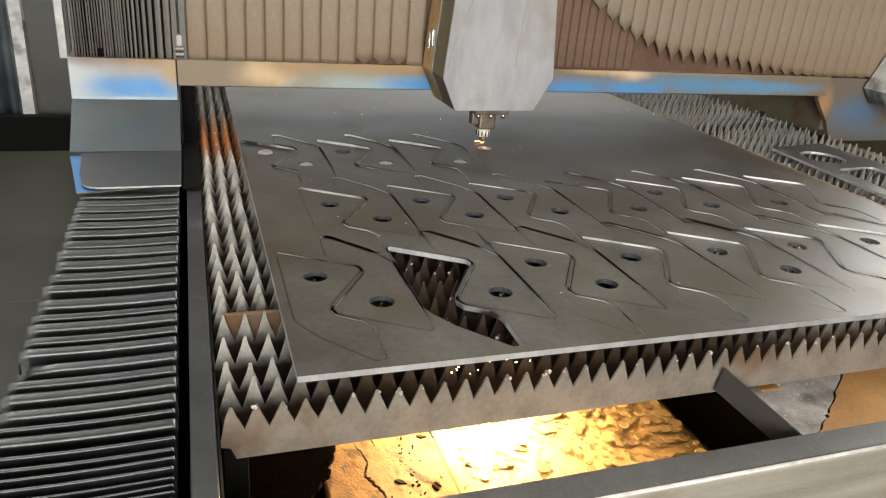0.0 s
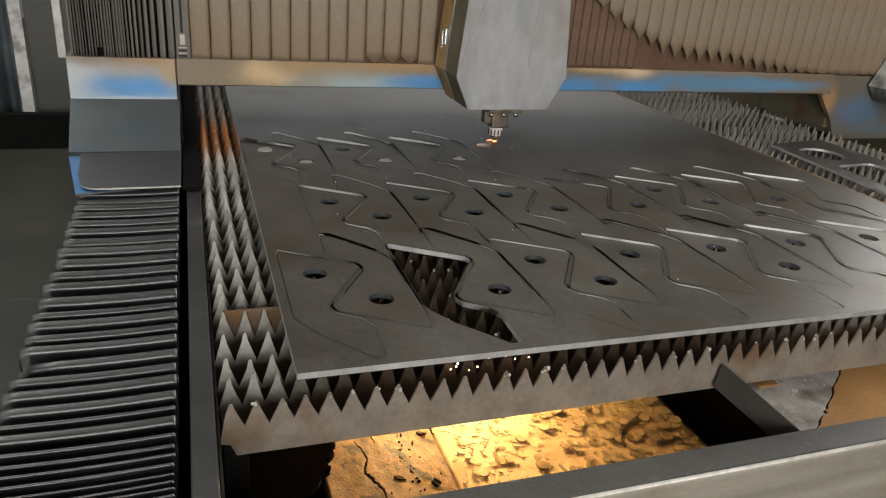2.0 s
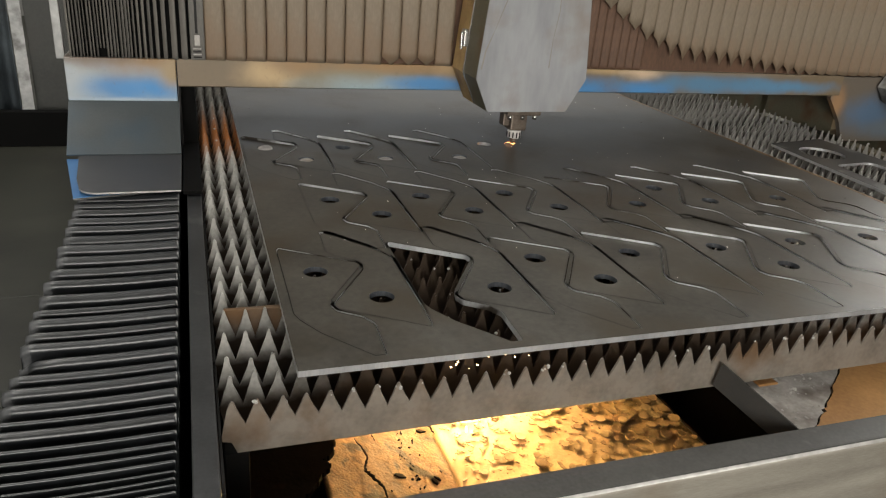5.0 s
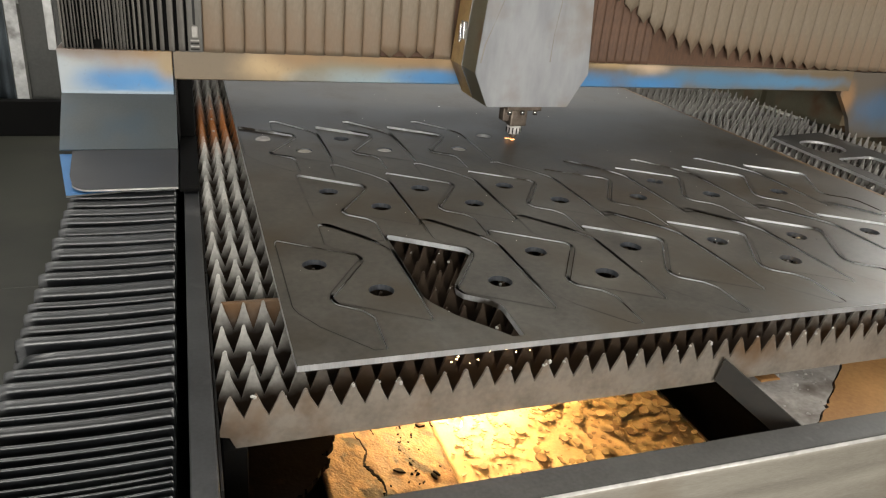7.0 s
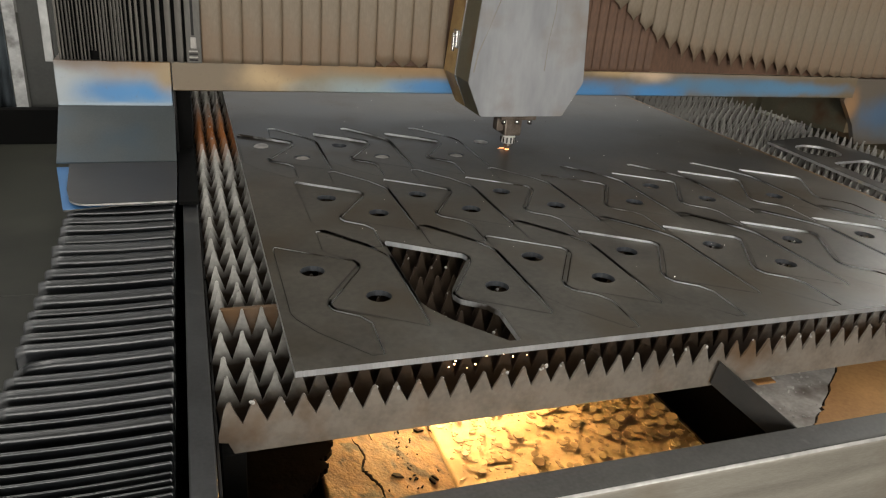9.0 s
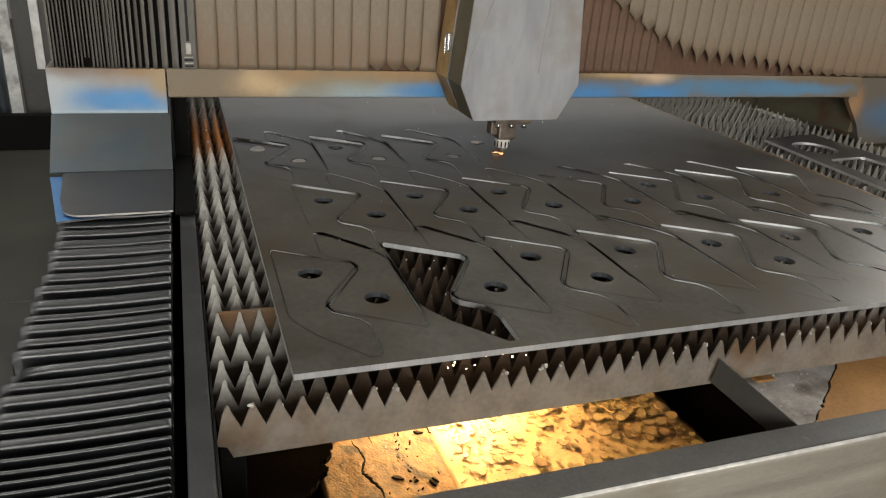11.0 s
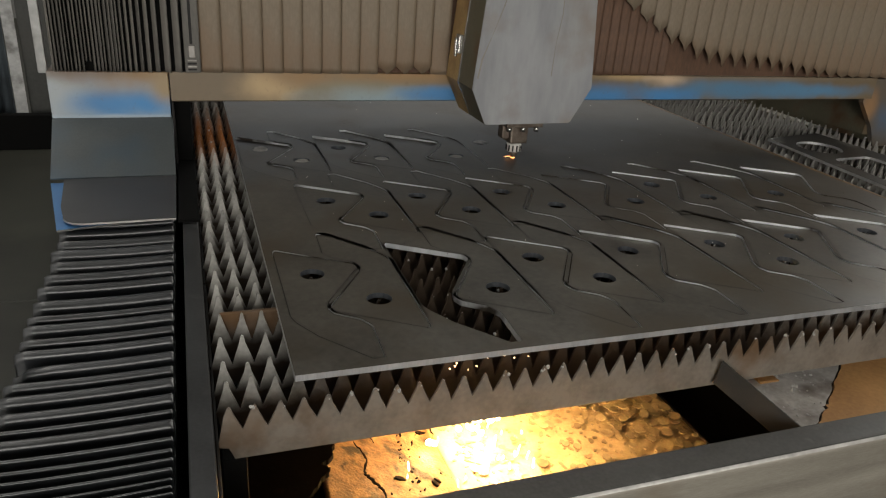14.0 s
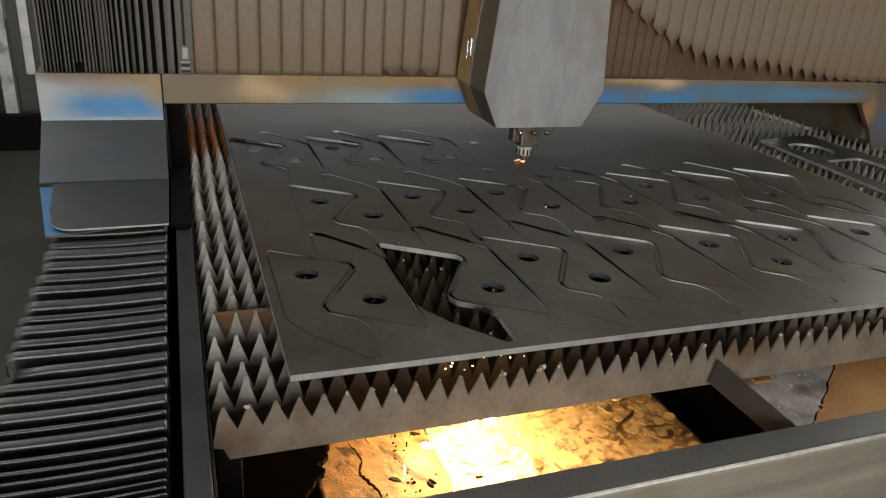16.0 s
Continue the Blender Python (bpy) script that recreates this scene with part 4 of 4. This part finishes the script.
def gantry():
    g = thing("gantry", pose(0, G0, 0), "wide gantry with pleated beige bellows and scorched blue skirt", "machine gantry")
    H1 = 1.95
    part("beam", box(-0.50, 3.2, 0.035, 0.50, 1.04, H1, 0.006), RAIL, g, "dark gantry beam")
    part("backing", box(-0.50, 3.2, 0.020, 0.034, 1.09, H1), BACKING, g, "scorched brown backing cloth")
    w = 0.036
    for k in range(14):
        part("backing_fold", panel(w, 1.10, 1.60, 0.008, 0.018), BACKING, g).location = (1.06 + k * 0.062 * 0.62, 0, 0)
    # black sheet that stands for the shade in the pleat gaps
    part("gap_shade", box(-0.50, -0.13, 0.006, 0.019, 1.104, H1), MURK, g)
    # skirt: a folded strip with a return lip
    bm = extrude([(-0.006, 1.017), (0.0, 1.013), (0.05, 1.013), (0.05, 1.018), (0.0, 1.02), (0.0, 1.100), (0.04, 1.100), (0.04, 1.104), (-0.006, 1.104)], "x", -0.186, 2.66)
    part("skirt", bm, BLUE, g, "skirt strip, blue paint scorched tan")
    # left part of the bellows: wide pleats that follow the head
    for i in range(13):
        notch = 0.026 if i in (9, 10, 11) else 0.0
        ob = part("pleat", panel(0.0640, 1.104, H1, -0.014, -0.001, notch), CLOTH, g)
        LEFT_FOLDS.append((ob, i / 13))
    # tight pleats at the far left: pale strips wide apart beside the clip, close and sooty further out
    steps = [0.034, 0.031, 0.027, 0.023, 0.020, 0.018, 0.016, 0.014, 0.012, 0.011, 0.010] + [0.0105] * 16
    rnd = random.Random(23)
    x = 0.388
    for i, d in enumerate(steps):
        x -= d
        wide = d * (0.60 if i < 2 else 0.50 if i < 9 else rnd.uniform(0.45, 0.85))
        ob = part("tight_pleat", panel(wide, 1.104 + (0.03 if i in (16, 17) else 0), H1, -0.014 - (0.004 if i % 2 else 0) + (0.010 if i in (13, 14) else 0), 0.0), GREYCLOTH, g)
        TIGHT_FOLDS.append((ob, max(0.0, x / 0.388)))
    # fixed right part
    for k in range(33):
        x = 1.06 + k * 0.062
        z = edge_z(min(x + 0.03, 3.3))
        foot = max(1.105, z - (0.02 if x < 1.5 else 0.035 if x < 1.65 else 0.05))
        notch = z + 0.012 - foot if x < 2.5 else 0.006
        ob = part("pleat", panel(0.060, foot, H1, -0.014, -0.002, notch), CLOTH, g)
        ob.location = (x, 0, 0)
    # latch strip
    lt = part("latch_strip", box(-0.022, 0.024, -0.018, -0.002, 1.104, H1, 0.004), GREYCLOTH, g, "torn grey end strip with a clip")
    part("clip", box(-0.009, 0.009, -0.024, -0.018, 1.150, 1.185, 0.003), GALV, lt, "small steel clip")
    for k in range(4):
        part("band", box(-0.014, 0.012, -0.0225, -0.018, 1.112 + k * 0.009, 1.1165 + k * 0.009, 0.001), GALV if k % 2 else BLACK, lt)
    part("slit", box(-0.005, 0.003, -0.0195, -0.0175, 1.19, 1.40), BLACK, lt)
    # left end carriage
    part("end_box", box(-0.522, -0.190, 0.0, 0.40, 0.963, 1.102, 0.003), BLUE_END, g, "end box in bleached, scorched blue paint")
    bm = extrude([(-0.002, 0.964), (-0.170, 0.832), (-0.168, 0.828), (0.004, 0.958)], "x", -0.522, -0.187)
    part("slope_cover", bm, APRON, g, "slate-grey sloping cover sheet")
    out = [(-0.187, -0.168), (-0.187, -0.522), (-0.40, -0.528)]
    out += [(-0.40 - 0.055 * math.sin(t * math.pi / 12), -0.468 - 0.06 * math.cos(t * math.pi / 12)) for t in range(1, 7)]
    out += [(-0.468, -0.40), (-0.487, -0.168)]
    part("apron", sheet([out], 0.824, 0.829), [MATTE, BRIGHTEDGE], g, "charcoal apron sheet with a rounded corner")
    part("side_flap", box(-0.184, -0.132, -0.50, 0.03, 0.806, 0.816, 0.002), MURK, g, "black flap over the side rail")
    # added black block over the far rail, in place of the shade there
    part("rail_mask", box(-0.186, -0.134, 0.031, 0.45, 0.804, 1.012, 0.002), MURK, g, "black block added to keep the rail behind dark")
    part("side_plate", box(-0.1855, -0.180, -0.02, 0.03, 0.816, 1.012, 0.002), BLACK, g)
    part("under_sheet", sheet([[(-0.30, -0.165), (-0.30, -0.50), (-0.462, -0.535), (-0.524, -0.165)]], 0.812, 0.817), [PLAINBLUE, CHROME], g, "blue painted under-sheet")
    part("end_body", box(-0.515, -0.195, 0.005, 0.40, 0.85, 0.962), RAIL, g)
    part("end_post", box(-0.547, -0.522, 0.03, 0.05, 1.09, H1, 0.003), PALE, g, "pale end post")
    # right end carriage
    bm = extrude([(2.62, 1.10), (2.62, 1.00), (2.71, 0.89), (2.755, 0.80), (3.2, 0.80), (3.2, 1.10)], "y", -0.004, 0.02)
    part("right_end_box", bm, GREYBLUE, g, "end box in scorched grey-blue paint")
    part("right_end_body", box(2.70, 3.19, 0.021, 0.45, 0.85, 1.09), OLIVE, g)
    bm = extrude([(2.89, 1.12), (2.86, 1.06), (2.92, 0.99), (3.1, 0.99), (3.1, 1.24), (2.95, 1.24)], "y", -0.24, -0.02)
    part("corner_cover", bm, PALE, g, "white corner cover")

    # cutting head, origin on the nozzle's line
    hd = new("cutting_head")
    hd.empty_display_size = 0.05
    hd.parent = g
    hd["label"] = "grey cutting head housing with chamfered foot"

    def front(s, top):
        return [(-0.157 * s, 0.994), (0.146 * s, 0.996), (0.210 * s, 1.112), (0.168 * s, top), (-0.168 * s, top), (-0.210 * s, 1.106)]

    bm = extrude(front(1.0, 1.60), "y", -0.270, -0.262)
    bmesh.ops.bevel(bm, geom=bm.edges[:], offset=0.003, segments=2, affect="EDGES")
    part("front_cover", bm, HEAD, hd, "dusty light grey front cover, scratched")
    part("side_cover", extrude(front(0.994, 1.60), "y", -0.262, -0.136), OLIVE, hd, "scorched olive side cover")
    part("rear_box", extrude([(x * 1.004, z) for x, z in front(1, 1.60)], "y", -0.134, -0.020), GOLD, hd, "tarnished tan rear box")
    part("seam", extrude([(x * 1.010, z + (0.001 if z > 1 else -0.001)) for x, z in front(1, 1.60)], "y", -0.1365, -0.1335), CHROME, hd)
    lk = part("toggle_latch", box(-0.222, -0.206, -0.150, -0.118, 1.195, 1.255, 0.004), CHROME, hd, "bright steel toggle latch")
    part("lever", box(-0.230, -0.222, -0.142, -0.128, 1.185, 1.245, 0.003), CHROME, lk)
    # wandering scuff marks
    for marks, w in (([(-0.110, 1.44), (-0.128, 1.36), (-0.160, 1.27), (-0.186, 1.20), (-0.197, 1.14)], 0.006), ([(0.066, 1.44), (0.070, 1.34), (0.058, 1.25), (0.055, 1.15)], 0.004)):
        lo = [(x - w / 2 * (0.5 + 0.5 * math.sin(k * 2.1 + 1)), z) for k, (x, z) in enumerate(marks)]
        hi = [(x + w / 2 * (0.5 + 0.5 * math.cos(k * 1.7)) + 0.0008, z) for k, (x, z) in enumerate(marks)]
        part("scuff", extrude(lo + hi[::-1], "y", -0.2708, -0.2702), SCUFF, hd)
    part("mount_plate", box(-0.062, 0.070, -0.23, -0.10, 0.972, 0.994, 0.003), BRONZE, hd, "heat-browned mounting plate")
    for x in (-0.045, 0.004, 0.052):
        part("mount_bolt", lathe([(0.008, 0.956), (0.008, 0.9715)], 10, Matrix.Translation((x, -0.215, 0))), CHROME, hd)
    part("holder", box(-0.030, 0.034, -0.198, -0.136, 0.908, 0.972, 0.006), BRONZE, hd, "heat-browned nozzle holder")
    part("sensor_block", box(-0.058, -0.032, -0.19, -0.15, 0.925, 0.972, 0.004), BRONZE, hd)
    part("nozzle_ring", lathe([(0.020, 0.876), (0.026, 0.879), (0.026, 0.900), (0.022, 0.907)], 26, Matrix.Translation((0, -0.167, 0))), CERAMIC, hd, "white ceramic ring with dark slots")
    for k in range(12):
        a = k * math.pi / 6
        part("slot", box(-0.0022, 0.0022, -0.0275, -0.0245, 0.880, 0.900), BLACK, hd).matrix_basis = Matrix.Translation((0, -0.167, 0)) @ Matrix.Rotation(a, 4, "Z")
    part("nozzle_tip", lathe([(0.004, 0.8535), (0.009, 0.858), (0.018, 0.8755)], 20, Matrix.Translation((0, -0.167, 0))), BRONZE, hd, "copper nozzle tip")
    bm = bmesh.new()
    bmesh.ops.create_icosphere(bm, subdivisions=2, radius=0.005, matrix=Matrix.Translation((0, -0.167, 0.852)) @ Matrix.Diagonal((1.6, 1.2, 0.5, 1)))
    part("flare", bm, TIPGLOW, hd, "orange cutting flare")
    bm = bmesh.new()
    rnd = random.Random(2)
    for k in range(3):
        ln = rnd.uniform(0.008, 0.022)
        m = Matrix.Translation((-0.012 - ln / 2, -0.167 + rnd.uniform(-0.004, 0.004), 0.854 + rnd.uniform(0, 0.008))) @ Euler((0, rnd.uniform(-0.1, 0.25), rnd.uniform(-0.3, 0.3))).to_matrix().to_4x4()
        bmesh.ops.create_cone(bm, cap_ends=True, segments=5, radius1=0.0011, radius2=0.0003, depth=ln, matrix=m @ Matrix.Rotation(radians(-90), 4, "Y"))
    tagged(part("spark_jet", bm, TIPGLOW, hd, "short jet of orange sparks"), kind="stuff")
    bm = bmesh.new()
    for k in range(30):
        bmesh.ops.create_cone(bm, cap_ends=True, segments=5, radius1=0.002, radius2=0.0008, depth=rnd.uniform(0.02, 0.05), matrix=Matrix.Translation((rnd.gauss(0, 0.012), -0.167 + rnd.uniform(-0.26, 0.02), rnd.uniform(0.74, 0.80))))
    tagged(part("cut_jet", bm, JET, hd, "glowing jet right below the cut"), kind="stuff")
    return g, hd, lt


def spark_shower():
    """Hot sparks and slag that splash onto the tray under the sheet."""
    sp = thing("spark_shower", pose(0, 0, 0), "bright falling shower of white-hot sparks and slag", "sparks")
    rnd = random.Random(9)
    bm = bmesh.new()
    for k in range(26):
        m = Matrix.Translation((rnd.gauss(0, 0.09), -0.12 + rnd.gauss(0, 0.05), rnd.uniform(TRAY + 0.015, 0.62))) @ Euler((rnd.gauss(0, 0.12), rnd.gauss(0, 0.12), 0)).to_matrix().to_4x4()
        bmesh.ops.create_cone(bm, cap_ends=True, segments=5, radius1=0.0011, radius2=0.0004, depth=rnd.uniform(0.006, 0.03), matrix=m)
    tagged(part("spark_streaks", bm, SPARK, sp, "white-hot spark streaks"), kind="stuff")
    # mostly hidden light source for the tray; its distance sets the brightness
    bm = bmesh.new()
    for k in range(60):
        r = rnd.uniform(0.003, 0.010)
        bmesh.ops.create_icosphere(bm, subdivisions=1, radius=r, matrix=Matrix.Translation((rnd.gauss(0, 0.045), abs(rnd.gauss(0.0, 0.02)), rnd.uniform(TRAY + 0.05, TRAY + 0.26))))
    tagged(part("molten_drops", bm, HOT, sp, "glowing drops of molten slag"), kind="stuff")
    return sp


def glint_beads():
    """Small glowing beads in place of glints on the slats right under the sheet's front."""
    rnd = random.Random(17)
    bm = bmesh.new()
    for k in range(11):
        x = 0.28 + 0.0197 * (k % 9) + rnd.uniform(-0.006, 0.006)
        bmesh.ops.create_icosphere(bm, subdivisions=1, radius=rnd.uniform(0.001, 0.002), matrix=Matrix.Translation((x, 0.0235, rnd.uniform(0.800, 0.826))))
    tagged(part("glint_beads", bm, BEADGLOW), "glowing beads that stand for glints on the slats", "slag beads", kind="stuff")


# ---- far corner of the hall ----
def corner():
    rnd = random.Random(6)
    st = thing("steel_column", pose(-1.05, 4.75, 0), "dark grey-green steel column on a base plate", "column")
    bm = box(-0.13, 0.13, -0.14, -0.125, 0, 6.5)
    box(-0.13, 0.13, 0.125, 0.14, 0, 6.5, bm=bm)
    box(-0.006, 0.006, -0.125, 0.125, 0, 6.5, bm=bm)
    part("shaft", bm, COLUMN, st)
    part("base_plate", box(-0.2, 0.2, -0.2, 0.2, 0.0, 0.02, 0.003), SOOT, st)
    bd = part("leaning_board", box(-0.036, 0.036, -0.01, 0.01, 0, 2.6, 0.003), PALE)
    bd.matrix_world = pose(-1.215, 4.52, 0.075, -3, -0.2, 8)
    tagged(bd, "narrow pale scuffed board leaning against the column", "board")
    cu = thing("welding_curtain", pose(-1.62, 4.7, 0), "blue-grey hanging curtain in loose folds", "curtain")
    bm = bmesh.new()
    pr = []
    for i in range(41):
        u = i / 40
        pr.append((0.34 * (u - 0.5) * 2, 0.045 * math.sin(u * 24) + 0.02 * math.sin(u * 61)))
    lo, hi = [bm.verts.new((x, y, 0.06)) for x, y in pr], [bm.verts.new((x * 0.96, y * 0.6, 2.6)) for x, y in pr]
    for i in range(40):
        bm.faces.new((lo[i], lo[i + 1], hi[i + 1], hi[i])).smooth = True
    r = bmesh.ops.extrude_face_region(bm, geom=bm.faces[:])
    for v in r["geom"]:
        if isinstance(v, bmesh.types.BMVert):
            v.co.y += 0.006
    bmesh.ops.recalc_face_normals(bm, faces=bm.faces[:])
    part("cloth", bm, DRUM, cu)
    part("rail", box(-0.36, 0.36, -0.02, 0.02, 2.6, 2.64, 0.004), RAIL, cu)
    cb = part("floor_kerb", box(-2.4, -0.62, 4.42, 4.50, 0.0, 0.24, 0.006), MURK)
    tagged(cb, "low dark steel plinth on the floor", "kerb")
    # dark box added in place of the black gap beside the column
    cab = thing("control_cabinet", pose(-0.68, 5.2, 0), "tall dark grey box that fills a black gap", "cabinet")
    part("body", box(-0.22, 0.30, -0.3, 0.3, 0.05, 2.0, 0.008), COLUMN, cab)
    part("door", box(-0.20, 0.28, -0.312, -0.301, 0.09, 1.96, 0.004), COLUMN, cab)


hall()
bed()
hopper()
nest()
remnant()
side_bellows()
GANTRY, CUTTER, STRIP = gantry()
SPARKS = spark_shower()
corner()
glint_beads()
grate()

# the gantry's front (y) and the nozzle (x), second by second
RUN = [(0, 1.617, 0.889), (0.5, 1.609, 0.898), (1, 1.604, 0.909), (1.5, 1.598, 0.921), (2, 1.590, 0.931), (2.5, 1.580, 0.942), (3, 1.571, 0.952),
       (3.5, 1.566, 0.963), (4, 1.558, 0.973), (4.8, 1.540, 0.982), (5.6, 1.519, 0.979), (6.5, 1.497, 0.966), (7, 1.485, 0.960), (7.5, 1.473, 0.954),
       (8, 1.464, 0.947), (8.5, 1.451, 0.939), (9, 1.436, 0.929), (10.2, 1.407, 0.910), (11.5, 1.381, 0.894), (12, 1.373, 0.890), (12.5, 1.365, 0.891),
       (13, 1.356, 0.897), (13.5, 1.346, 0.903), (14, 1.337, 0.909), (14.5, 1.327, 0.921), (15, 1.319, 0.936), (15.5, 1.306, 0.945), (16, 1.298, 0.953)]
CLIP = [(0, -0.174), (1, -0.171), (2, -0.162), (3, -0.146), (4, -0.128), (5, -0.117), (16, -0.117)]
# where the hot slag stands (x) and how far back under the sheet (y): nearer for a brighter tray
SPLASH = [(0, 0.50, 0.36), (0.4, 0.50, 0.52), (0.8, 0.50, 0.53), (2.5, 0.49, 0.53), (3.0, 0.49, 0.50), (6.5, 0.48, 0.48), (8.5, 0.47, 0.50), (9.0, 0.47, 0.52), (9.2, 0.47, 1.10), (9.5, 0.47, 0.52),
          (11.5, 0.46, 0.46), (12.0, 0.46, 0.70), (12.1, 0.46, 0.80), (12.3, 0.46, 0.44), (13.0, 0.45, 0.30), (13.6, 0.44, 0.22), (15.0, 0.44, 0.20), (15.3, 0.43, 0.30), (15.45, 0.47, 0.16), (15.6, 0.48, 0.17), (15.75, 0.44, 0.30), (16, 0.44, 0.20)]


def at(rows, t):
    for a, b in zip(rows, rows[1:]):
        if a[0] <= t <= b[0]:
            u = (t - a[0]) / (b[0] - a[0])
            return [p + (q - p) * u for p, q in zip(a[1:], b[1:])]
    return list(rows[-1][1:])


def motions():
    walk(GANTRY, [(t, pose(0, y, 0)) for t, y, x in RUN])
    walk(CUTTER, [(t, pose(x, 0, 0)) for t, y, x in RUN])
    walk(STRIP, [(t, pose(at(CLIP, t)[0], 0, 0)) for t, y, x in RUN])
    coarse = RUN[::2] + [RUN[-1]]
    for ob, f in LEFT_FOLDS:
        walk(ob, [(t, pose((at(CLIP, t)[0] + 0.024) * (1 - f) + (x - 0.205) * f, 0, 0)) for t, y, x in coarse])
    for ob, f in TIGHT_FOLDS:
        walk(ob, [(t, pose(-0.506 * (1 - f) + (at(CLIP, t)[0] - 0.018) * f, 0, 0)) for t, y, x in coarse])
    walk(SPARKS, [(t, pose(x, y, 0)) for t, x, y in SPLASH])


motions()
